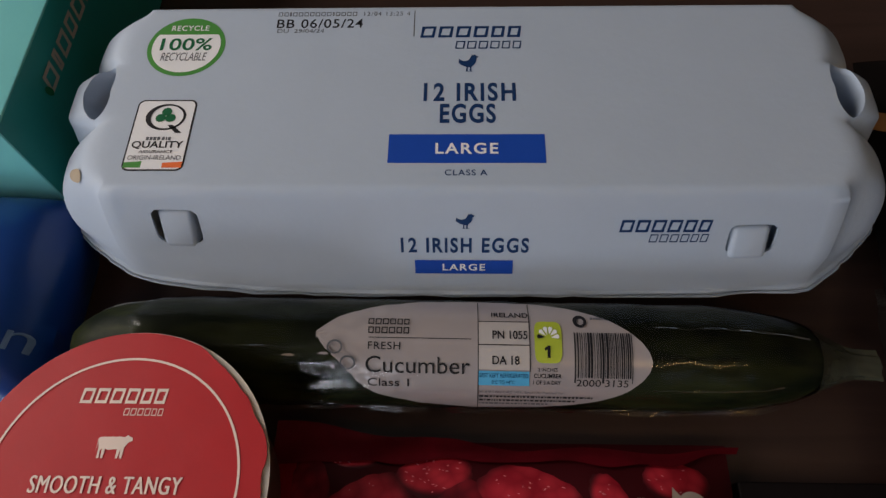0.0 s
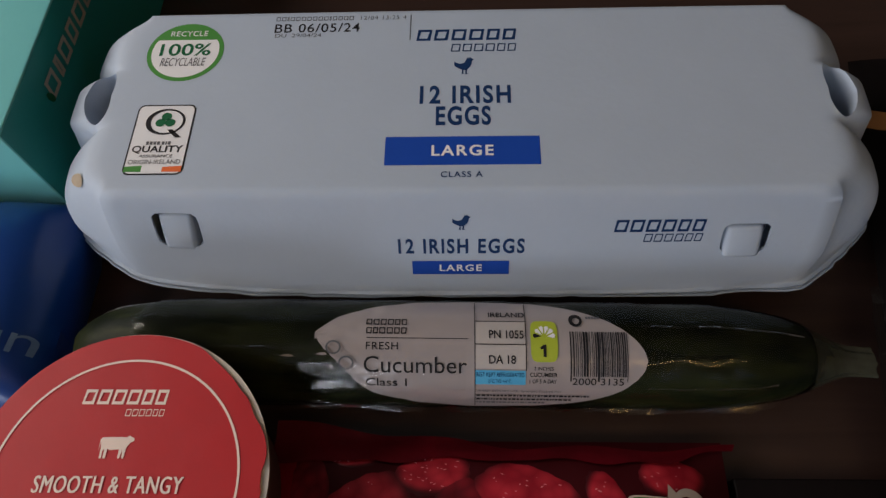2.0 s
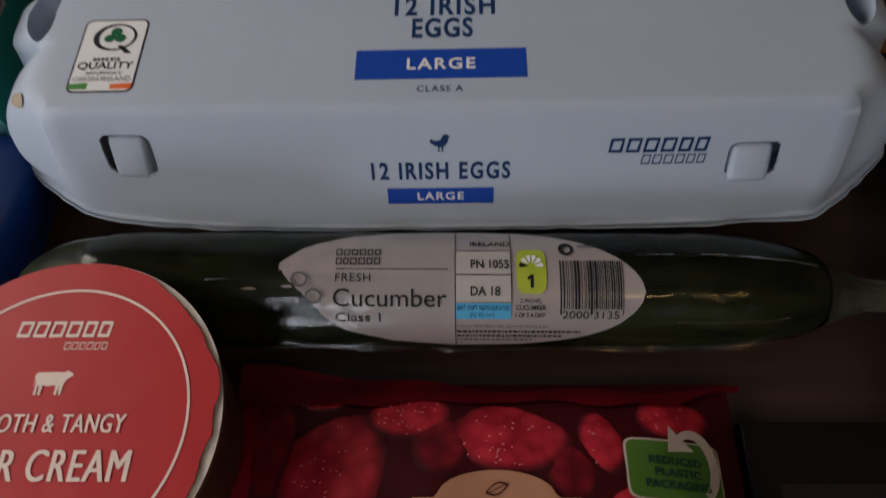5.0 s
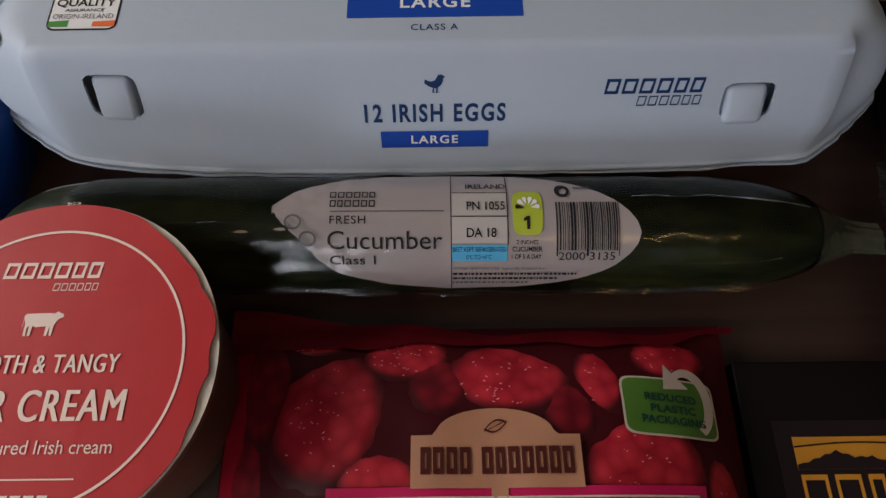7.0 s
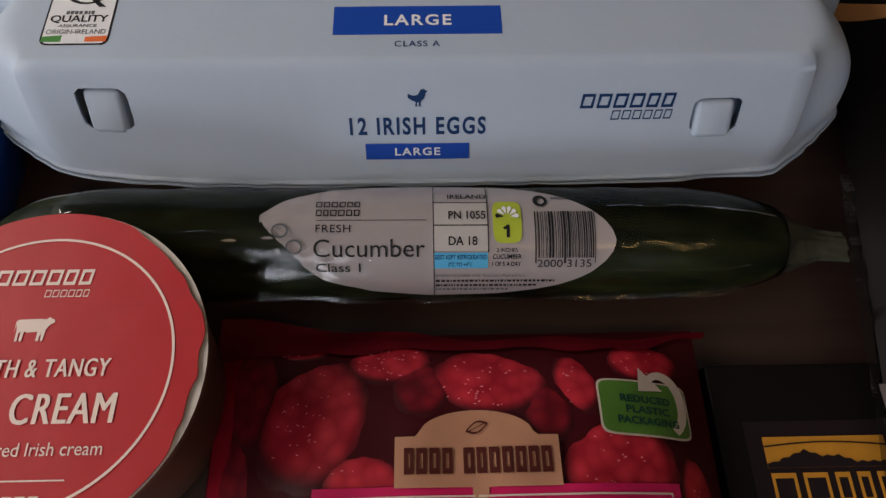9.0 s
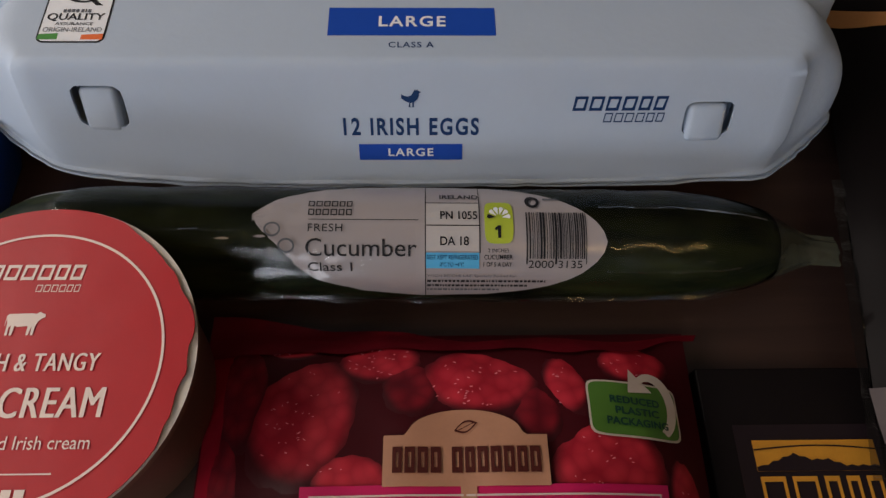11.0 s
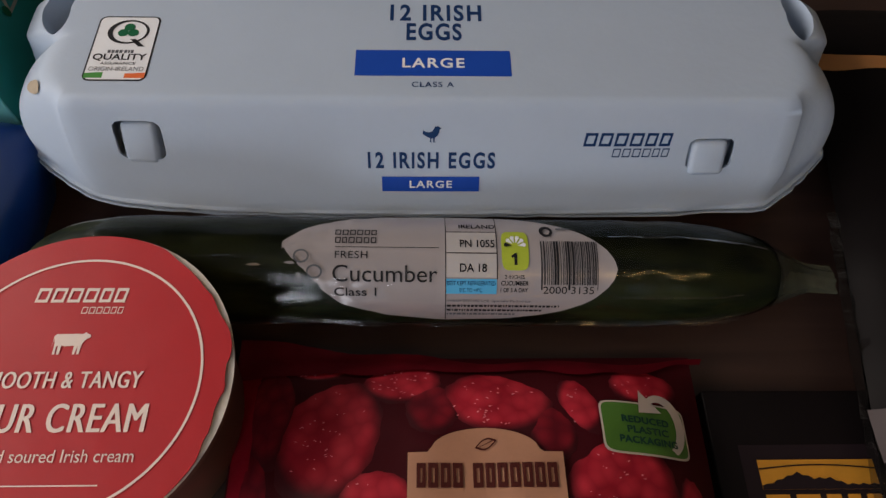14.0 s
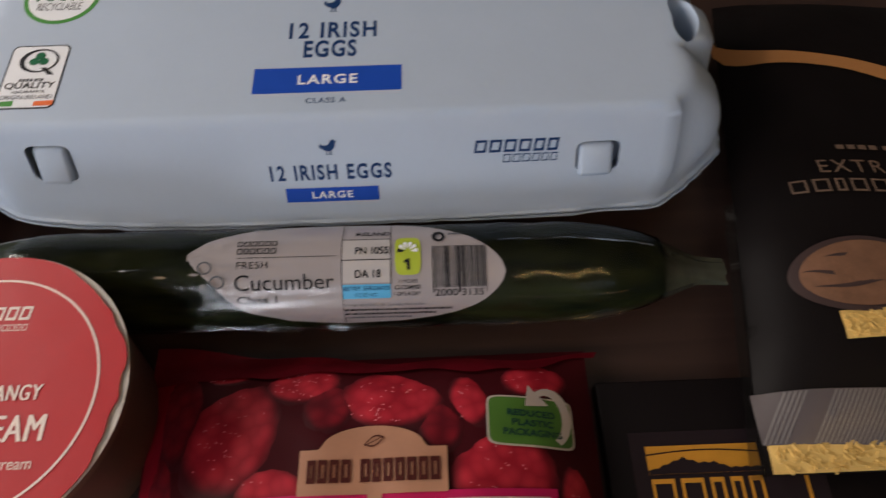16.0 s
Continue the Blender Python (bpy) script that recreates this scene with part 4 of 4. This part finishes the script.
part("print_line", lay(sheet(-0.1215, -0.0865, 0.0018, 0.0022, 1, 1), on_foil, 0.00033), "foil_print", foil, "", False)
lettering(bars((1, 1, 1, 1, 1, 1), 0.3), "foil_print", foil, on_foil, (-0.1130, -0.0925, -0.0042, -0.0020), 0.00033)

# ---- raspberry bag ----
BX, BY, BHX, BHY = 0.0245, -0.0310, 0.0885, 0.0890


def bag_z(x, y):
    u, v = min(1, abs(x - BX) / BHX), min(1, abs(y - BY) / BHY)
    return 0.010 + 0.0255 * (1 - u ** 4) * (1 - v ** 4) + 0.0012 * noise.noise(Vector((x * 55, y * 55, 0))) * (1 - u ** 6) * (1 - v ** 6)


def on_bag(u, v, lift):
    return Vector((u, v, bag_z(u, v) + lift))


def pillow(x0, x1, y0, y1, nx, ny, top, low):
    bm = sheet(x0, x1, y0, y1, nx, ny)
    b2 = sheet(x0, x1, y0, y1, nx, ny)
    for v in bm.verts:
        v.co.z = top(v.co.x, v.co.y)
    for v in b2.verts:
        v.co.z = low(v.co.x, v.co.y)
    me = bpy.data.meshes.new("piece")
    b2.to_mesh(me)
    b2.free()
    bm.from_mesh(me)
    bpy.data.meshes.remove(me)
    bmesh.ops.remove_doubles(bm, verts=bm.verts[:], dist=0.0002)
    bmesh.ops.recalc_face_normals(bm, faces=bm.faces[:])
    return bm


bag = thing("raspberry_bag", (BX, BY, 0), "dark red glossy bag of frozen raspberries with printed fruit", "food bag")


def bag_low(x, y):
    u, v = min(1, abs(x - BX) / BHX), min(1, abs(y - BY) / BHY)
    return 0.010 - 0.0098 * min(1, 3 * (1 - u ** 4) * (1 - v ** 4))


film = part("bag_body", pillow(BX - BHX, BX + BHX, BY - BHY, BY + BHY, 96, 96, bag_z, bag_low), "bag_plum", bag, "dark plum printed film")


def seal(u, v, lift):
    return Vector((u, v, 0.0105 + 0.0015 * math.sin(u * 120) * (v - 0.050) / 0.012 + lift))


sl = sheet(-0.0655, 0.1165, 0, 1, 60, 4)
for v in sl.verts:
    t = (v.co.x + 0.0655) / 0.182
    back = 0.0660 - 0.0100 * min(1, t * 1.9) + 0.0012 * math.sin(t * 21) - 0.0012 * t
    front = 0.0490 + 0.0035 * noise.noise(Vector((t * 9, 0, 2))) + 0.0055 * max(0, t - 0.85) / 0.15
    y = front + (back + 0.0016 * max(0, t - 0.85) / 0.15 - front) * v.co.y
    v.co = Vector((v.co.x + 0.002 * v.co.y * t, y, max(bag_z(v.co.x, y) + 0.0016 * (1 - v.co.y), 0.0100 + 0.0012 * math.sin(v.co.x * 150))))
part("top_seal", sl, "bag_seal", bag, "crimped crimson seal strip")
part("side_print", lay(sheet(-0.0630, -0.0545, -0.115, 0.050, 6, 50), on_bag, 0.0003), "bag_crimson", film, "crimson printed edge")


def blob(cx, cy, rx, ry, turn, seed, lift=0.00018):
    """A printed berry: an uneven, faintly raised outline of drupelets."""
    bm, rows, n = bmesh.new(), [], 56
    c, s = math.cos(turn), math.sin(turn)
    for i in range(0, 9):
        rows.append([])
        for k in range(n):
            a = 6.283185 * k / n
            e = 1 + 0.020 * math.cos(a * 15 + seed) + 0.15 * noise.noise(Vector((math.cos(a) * 1.5, math.sin(a) * 1.5, seed)))
            p, q = rx * e * math.cos(a) * i / 8, ry * e * math.sin(a) * i / 8
            x, y = cx + c * p - s * q, cy + s * p + c * q
            rows[-1].append(bm.verts.new(on_bag(x, y, 0.00005 + lift * (1 - (i / 8) ** 6) + 0.0002 * (1 - (i / 8) ** 2))))
    for p, q in zip(rows, rows[1:]):
        for k in range(n):
            bm.faces.new((p[k - 1], p[k], q[k], q[k - 1]))
    bmesh.ops.remove_doubles(bm, verts=bm.verts[:], dist=0.00001)
    return bm


BERRIES = [(-0.0255, 0.0215, 0.0158, 0.0195, -0.45), (0.0330, 0.0350, 0.0172, 0.0104, -0.20), (0.0740, 0.0030, 0.0180, 0.0155, 0.2), (-0.0090, 0.0010, 0.0112, 0.0078, 0.2),
           (0.0635, 0.0345, 0.0056, 0.0105, 0.45), (0.0890, 0.0425, 0.0115, 0.0068, 0.0), (-0.0005, 0.0440, 0.0130, 0.0075, 0.12), (-0.0320, 0.0505, 0.0090, 0.0036, -0.1), (0.1010, -0.008, 0.0060, 0.0150, 0.1),
           (-0.0490, 0.0340, 0.0080, 0.0180, 0.15), (0.0100, 0.0330, 0.0080, 0.0090, 0.4), (0.0520, 0.0230, 0.0070, 0.0080, 0.2), (-0.0520, 0.0000, 0.0060, 0.0170, 0.1)]
random.seed(8)
for k, (cx, cy, rx, ry, turn) in enumerate(BERRIES):
    berry = part("printed_berry", blob(cx, cy, rx * 1.16, ry * 1.16, turn, k * 1.7, 0.00030 - 0.00001 * k), "berry_print" if k < 9 else "berry_dark", film, "printed ripe red raspberry")
    pips = bmesh.new()
    for _ in range(0 if k > 8 else 30 if rx > 0.012 else 8):
        a, r = random.uniform(0.3, 5.2), random.uniform(0.15, 0.95)
        x, y = cx + rx * r * math.cos(a), cy + ry * r * math.sin(a)
        s1, s2 = random.uniform(0.0002, 0.0007), random.uniform(0.00012, 0.00026)
        pips.faces.new([pips.verts.new(on_bag(px, py, 0.0007)) for px, py in ellipse(x, y, s1, s2, 7, random.uniform(-0.6, 0.6))])
    if not pips.faces:
        pips.free()
        continue
    part("printed_glint", pips, "berry_pip", berry, "small pale printed glints", False)

# pink panel, plaque and tag
part("pink_panel", lay(sheet(-0.0235, 0.0930, -0.100, 0.0010, 40, 36), on_bag, 0.0012), "bag_pink", film, "magenta printed panel")
for x0, x1, y0, y1 in ((-0.0205, 0.0900, -0.0024, -0.0018), (-0.0205, -0.0199, -0.095, -0.0018), (0.0894, 0.0900, -0.095, -0.0018)):
    part("panel_rule", lay(sheet(x0, x1, y0, y1, 30 if x1 - x0 > 0.01 else 1, 1 if x1 - x0 > 0.01 else 30), on_bag, 0.0016), "tag_white", film, "", False)


def plaque_shape(x0, x1, y0, y1, cx, half, rise, nx=40, ny=10):
    bm, cols = bmesh.new(), []
    for i in range(nx + 1):
        x = x0 + (x1 - x0) * i / nx
        d = abs(x - cx) / half
        top = y1 + (rise * math.sqrt(1 - d * d) if d < 1 else 0)
        cols.append([bm.verts.new((x, y0 + (top - y0) * j / ny, 0)) for j in range(ny + 1)])
    for p, q in zip(cols, cols[1:]):
        for j in range(ny):
            bm.faces.new((p[j], q[j], q[j + 1], p[j + 1]))
    return bm


part("plaque", lay(plaque_shape(0.0020, 0.0542, 0.0005, 0.0162, 0.0280, 0.0185, 0.0085), on_bag, 0.0016), "plaque_tan", film, "tan wooden-sign shaped print")
part("plaque_stem", lay(sheet(0.0262, 0.0312, -0.0030, 0.0008, 2, 2), on_bag, 0.0016), "plaque_tan", film, "", False)
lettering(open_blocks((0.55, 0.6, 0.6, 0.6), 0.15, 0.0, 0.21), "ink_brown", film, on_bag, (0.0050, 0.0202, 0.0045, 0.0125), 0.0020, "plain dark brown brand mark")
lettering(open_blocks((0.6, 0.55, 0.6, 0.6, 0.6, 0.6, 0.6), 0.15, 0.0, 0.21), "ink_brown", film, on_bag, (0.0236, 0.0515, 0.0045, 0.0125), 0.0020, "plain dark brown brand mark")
leaf_o = [(0.0245 + 0.0075 * t, 0.0176 + 0.0026 * t + s * 0.0020 * math.sin(math.pi * t)) for s, ts in ((1, [i / 10 for i in range(10)]), (-1, [1 - i / 10 for i in range(10)])) for t in ts]
leaf_c = (0.0282, 0.0189)
part("leaf_mark", lay(ring_shape(leaf_o, [(leaf_c[0] + (x - leaf_c[0]) * 0.80, leaf_c[1] + (y - leaf_c[1]) * 0.74) for x, y in leaf_o]), on_bag, 0.0020), "ink_brown", film, "", False)
part("leaf_mark", lay(poly([(0.0246, 0.0172), (0.0250, 0.0172), (0.0308, 0.0200), (0.0305, 0.0202)]), on_bag, 0.0020), "ink_brown", film, "", False)


def turned(pts, cx, cy, a):
    return [(cx + (x - cx) * math.cos(a) - (y - cy) * math.sin(a), cy + (x - cx) * math.sin(a) + (y - cy) * math.cos(a)) for x, y in pts]


TA = -0.055


def tag_surf(u, v, lift):
    x, y = turned([(u, v)], 0.0875, 0.0245, TA)[0]
    x, y = x - 0.0012, y + 0.0012
    return Vector((x, y, bag_z(x, y) + 0.0012 + lift))


def soft_rect(x0, x1, y0, y1, nx=16, ny=12, n=9):
    bm = sheet(-1, 1, -1, 1, nx, ny)
    for v in bm.verts:
        a, b = v.co.x, v.co.y
        q = (abs(a) ** n + abs(b) ** n) ** (1 / n)
        f = max(abs(a), abs(b)) / q if q else 1
        v.co = ((x0 + x1) / 2 + (x1 - x0) / 2 * a * f, (y0 + y1) / 2 + (y1 - y0) / 2 * b * f, 0)
    return bm


part("tag_edge", lay(soft_rect(0.0705, 0.1042, 0.0143, 0.0342), tag_surf, 0.0), "tag_white", film, "", False)
part("tag", lay(soft_rect(0.0712, 0.1035, 0.0150, 0.0335), tag_surf, 0.0002), "tag_green", film, "green printed tag with an arrow", False)
arc = [(0.0945 + 0.0088 * math.cos(a), 0.0265 + 0.0118 * math.sin(a)) for a in [radians(125 - 9 * i) for i in range(22)]]
arc_in = [(0.0936 + 0.0060 * math.cos(a), 0.0260 + 0.0092 * math.sin(a)) for a in [radians(125 - 9 * i) for i in range(22)]]
strip = bmesh.new()
va, vb = [strip.verts.new((*p, 0)) for p in arc], [strip.verts.new((*p, 0)) for p in arc_in]
for i in range(21):
    strip.faces.new((va[i], va[i + 1], vb[i + 1], vb[i]))
part("tag_arrow", lay(strip, tag_surf, 0.0006), "tag_white", film, "", False)
part("tag_arrow", lay(poly([(0.0868, 0.0392), (0.0852, 0.0300), (0.0946, 0.0310)]), tag_surf, 0.0007), "tag_white", film, "", False)
for body, x0, x1, y in (("REDUCED", 0.0782, 0.0968, 0.0258), ("PLASTIC", 0.0798, 0.0960, 0.0220), ("PACKAGING", 0.0765, 0.0990, 0.0182)):
    lettering(words(body, 0.035, 0, 1.05), "tag_ink", film, tag_surf, (x0, x1, y, y + 0.0027), 0.0006)

# ---- chocolate box ----
choc = thing("chocolate_box", (0.19, -0.04, 0), "flat black chocolate box with gold print", "chocolate box")
cbody = part("box_body", box(0.1165, 0.2750, -0.1300, 0.0450, 0.0, 0.0080, 0.0008), "choc_black", choc)


def on_choc(u, v, lift):
    return Vector((u, v, 0.0080 + lift))


part("front_panel", lay(sheet(0.1262, 0.2000, -0.120, 0.0238, 1, 1), on_choc, 0.0003), "choc_panel", cbody, "", False)
part("gold_picture", lay(sheet(0.1320, 0.1760, 0.0075, 0.0182, 1, 1), on_choc, 0.0006), "gold_print", cbody, "gold mountain picture", False)
ridge = [(0.1320, 0.0075)] + [(0.1320 + 0.044 * i / 22, 0.0090 + 0.0042 * max(0, 1 - abs(i - 7) / 6) + 0.0022 * max(0, 1 - abs(i - 13) / 3) + 0.0006 * (i % 2)) for i in range(23)] + [(0.1760, 0.0075)]
part("mountain_print", lay(poly(ridge), on_choc, 0.0009), "choc_panel", cbody, "", False)
arc_o = [(0.1320 + 0.044 * i / 16, 0.0146 + 0.0014 * math.sin(math.pi * i / 16)) for i in range(17)]
ab = bmesh.new()
v1 = [ab.verts.new((x, y, 0)) for x, y in arc_o]
v2 = [ab.verts.new((x, y + 0.0005, 0)) for x, y in arc_o]
for i in range(16):
    ab.faces.new((v1[i], v1[i + 1], v2[i + 1], v2[i]))
part("arc_print", lay(ab, on_choc, 0.0009), "choc_panel", cbody, "", False)
lettering(open_blocks((1.3, 1.3, 0.8, 0.7, 0.8), 0.35, 0.0, 0.17), "gold_print", cbody, on_choc, (0.1325, 0.1755, -0.0045, 0.0058), 0.0006, "plain gold brand mark")
part("gold_line", lay(sheet(0.1915, 0.1930, -0.12, 0.0100, 1, 1), on_choc, 0.0006), "gold_print", cbody, "thin gold printed line", False)
part("grey_seal", lay(poly(ellipse(0.2160, -0.0120, 0.0075, 0.0075, 28)), on_choc, 0.0006), "pouch_grey", cbody, "", False)

# ---- grated cheese pouch ----
def pouch_left(y):
    return 0.1742 + (y - 0.02) * 0.152


def pouch_z(x, y):
    xl = pouch_left(y)
    u = abs((x - xl) / 0.170 * 2 - 1)
    v = abs((y - 0.004) / 0.250 * 2 - 1)
    return 0.0160 + 0.021 * max(0, 1 - min(1, u) ** 5) * max(0, 1 - min(1, v) ** 5) + 0.0018 * noise.noise(Vector((x * 30, y * 30, 5))) * (1 - min(1, v) ** 4)


def on_pouch(u, v, lift):
    return Vector((u, v, pouch_z(u, v) + lift))


pouch = thing("cheese_pouch", (0.27, 0.13, 0.008), "black plastic pouch of grated cheese with gold print", "food pouch")
pb = sheet(0, 1, 0, 1, 50, 70)
pl = sheet(0, 1, 0, 1, 50, 70)
for b, top in ((pb, True), (pl, False)):
    for v in b.verts:
        y = 0.004 + 0.246 * v.co.y
        x = pouch_left(y) + 0.170 * v.co.x
        y -= 0.25 * max(0.0, x - 0.225) * v.co.y ** 3
        z = pouch_z(x, y)
        v.co = (x, y, z if top else max(0.0086, 0.0160 - (z - 0.0160) * 0.8))
tmp = bpy.data.meshes.new("piece")
pl.to_mesh(tmp)
pl.free()
pb.from_mesh(tmp)
bpy.data.meshes.remove(tmp)
bmesh.ops.remove_doubles(pb, verts=pb.verts[:], dist=0.0003)
bmesh.ops.recalc_face_normals(pb, faces=pb.faces[:])
pbody = part("pouch_body", pb, "pouch_black", pouch, "glossy black film")
eb = bmesh.new()
row = []
for i in range(60):
    y = 0.003 + 0.12 * i / 59
    xl = pouch_left(y)
    row.append([eb.verts.new((xl - d + 0.0006 * noise.noise(Vector((y * 200, d * 100, 1))), y, 0.0165 + 0.0012 * noise.noise(Vector((y * 160, d * 300, 4))))) for d in (-0.002, 0.0015, 0.0045)])
for p, q in zip(row, row[1:]):
    for j in range(2):
        eb.faces.new((p[j], p[j + 1], q[j + 1], q[j]))
part("side_seal", eb, "pouch_edge", pouch, "crimped clear side seal")
curve = bmesh.new()
c1, c2 = [], []
for i in range(33):
    t = i / 32
    x = 0.2010 + 0.110 * t
    yc = 0.2025 - 0.018 * t - 0.030 * t * t + 0.019 * math.exp(-t / 0.06)
    w = 0.0054 - 0.0010 * math.sin(min(1, t * 1.4) * math.pi) + (0.003 * (1 - t * 6) if t < 0.166 else 0)
    c1.append(curve.verts.new((x, yc - w, 0)))
    c2.append(curve.verts.new((x, yc + w * 0.9, 0)))
for i in range(32):
    curve.faces.new((c1[i], c1[i + 1], c2[i + 1], c2[i]))
part("gold_band", lay(curve, on_pouch, 0.0008), "pouch_gold", pbody, "curved gold printed band")
bandx0, bandx1 = 0.1745, 0.3300


def on_band(u, v, lift):
    return on_pouch(u, v - 0.06 * (u - bandx0), lift)


def on_print(u, v, lift):
    return on_pouch(u, v - 0.13 * (u - 0.22), lift)


part("grey_band", lay(sheet(bandx0, bandx1, 0.0150, 0.0345, 40, 6), on_band, 0.0007), "pouch_grey", pbody, "grey band with fine diagonal stripes")
for k in range(86):
    x = bandx0 + 0.0002 + 0.0017 * k
    if 5 <= k <= 9:
        continue
    q = bmesh.new()
    pts = [[(x + 0.0100 * t + d, 0.0153 + 0.0188 * t) for t in (0, 0.25, 0.5, 0.75, 1)] for d in (0, 0.0007)]
    va = [[q.verts.new((*p, 0)) for p in r] for r in pts]
    for i in range(4):
        q.faces.new((va[0][i], va[0][i + 1], va[1][i + 1], va[1][i]))
    part("stripe", lay(q, on_band, 0.0011), "pouch_stripe", pbody, "", False)


def cheese_shreds(x0, x1, y0, y1, n, seed):
    random.seed(seed)
    bm = bmesh.new()
    for _ in range(n):
        x, y = random.uniform(x0, x1), random.uniform(y0, y1)
        a, ln, w = random.uniform(0, 3.14), random.uniform(0.002, 0.0045), random.uniform(0.0008, 0.0014)
        m = Matrix.Translation(on_pouch(x, y, 0.0006)) @ Euler((random.uniform(-0.2, 0.2), random.uniform(-0.2, 0.2), a)).to_matrix().to_4x4()
        bmesh.ops.create_cube(bm, size=1, matrix=m @ Matrix.Diagonal((ln, w, w * 0.9, 1)))
    return bm


win = part("clear_window", lay(sheet(0.1760, 0.3300, 0.0045, 0.0149, 40, 4), on_pouch, 0.0006), "cheese", pbody, "clear strip showing pale yellow cheese")
tagged(part("grated_cheese", cheese_shreds(0.1790, 0.3280, 0.0055, 0.0140, 420, 3), "cheese", win), kind="stuff")
win2 = part("clear_window", lay(sheet(0.2100, 0.2655, 0.0505, 0.0620, 24, 6), on_pouch, 0.0006), "cheese", pbody, "clear window showing pale yellow cheese", False)
tagged(part("grated_cheese", cheese_shreds(0.2115, 0.2630, 0.0520, 0.0605, 120, 4), "cheese", win2), kind="stuff")
part("picture_ring", lay(poly(ellipse(0.2230, 0.0775, 0.0262, 0.0168, 48)), on_pouch, 0.0010), "pouch_brown", pbody, "", False)
part("round_picture", lay(poly(ellipse(0.2240, 0.0775, 0.0235, 0.0146, 48)), on_pouch, 0.0014), "picture_tan", pbody, "round brown-toned picture", False)
for y0, x0, x1, amp in ((0.0725, 0.2040, 0.2440, 0.0012), (0.0785, 0.2015, 0.2350, 0.0018), (0.0850, 0.2110, 0.2400, 0.0008)):
    hb = sheet(x0, x1, 0, 1, 14, 1)
    for v in hb.verts:
        t = (v.co.x - x0) / (x1 - x0)
        v.co = on_pouch(v.co.x, y0 + amp * math.sin(t * 7 + y0 * 900) + 0.0022 * v.co.y * math.sin(math.pi * t), 0.0017)
    part("picture_band", hb, "pouch_brown", pbody, "", False)
lettering(bars((1, 1, 1, 1, 0.01, 1, 1, 1), 0.4), "pouch_ink", pbody, on_print, (0.2320, 0.2640, 0.1395, 0.1420), 0.0012, "faint unread print")
lettering(words("EXTRA", 0.0, 0, 1.2), "pouch_ink", pbody, on_print, (0.2215, 0.2555, 0.1262, 0.1332), 0.0012)
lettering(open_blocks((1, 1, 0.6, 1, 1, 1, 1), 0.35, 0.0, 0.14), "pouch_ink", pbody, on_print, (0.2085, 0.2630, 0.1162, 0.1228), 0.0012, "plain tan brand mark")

# ---- teal box ----
teal = thing("teal_box", (-0.26, 0.27, 0), "turquoise cardboard box with a dark teal side", "food box")
tb = part("box_body", box(-0.350, -0.1705, 0.1600, 0.4200, 0.0, 0.0795, 0.0006), "teal_light", teal)


def on_side(u, v, lift):
    return Vector((-0.1705 + lift, u, v))


part("side_print", lay(sheet(0.1606, 0.4194, 0.0006, 0.0789, 1, 1), on_side, 0.0003), "teal_dark", tb, "dark teal printed side", False)
lettering(open_blocks((1, 0.45, 0.9, 0.8, 1, 1.2, 1, 0.8), 0.3, 0.01, 0.2), "teal_ink", tb, on_side, (0.1960, 0.2880, 0.0578, 0.0672), 0.0006, "plain pale brand mark")
part("leaf_print", lay(poly(ellipse(0.1950, 0.0610, 0.0018, 0.0034, 14, 0.4)), on_side, 0.0009), "ink_dark_green", tb, "", False)
part("top_rule", lay(sheet(-0.345, -0.1770, 0.1725, 0.1735, 1, 1), lambda u, v, l: Vector((u, v, 0.0795 + l)), 0.0004), "ink_white", tb, "thin white printed line", False)

# ---- blue packet ----
packet = thing("blue_packet", (-0.215, 0.115, 0), "deep blue plastic food packet with pale print", "food packet")


def packet_z(x, y):
    u, v = min(1, abs(x + 0.2220) / 0.0640), min(1, abs(y - 0.1120) / 0.0470)
    return 0.026 + 0.027 * (1 - u ** 5) ** 0.7 * (1 - v ** 5) ** 0.7 + 0.0015 * noise.noise(Vector((x * 40, y * 40, 9)))


def packet_low(x, y):
    u, v = min(1, abs(x + 0.2220) / 0.0640), min(1, abs(y - 0.1120) / 0.0470)
    return 0.026 - 0.0258 * min(1, 3 * (1 - u ** 5) * (1 - v ** 5)) if u < 1 and v < 1 else packet_z(x, y)


pk = part("packet_body", pillow(-0.286, -0.158, 0.065, 0.159, 46, 40, packet_z, packet_low), "blue_pack", packet)


def on_packet(u, v, lift):
    return Vector((u, v, packet_z(u, v) + lift))


lettering(words("un", 0.0, 0.12), "blue_ink", pk, on_packet, (-0.1755, -0.1600, 0.0845, 0.0925), 0.0008, "pale printed letters")
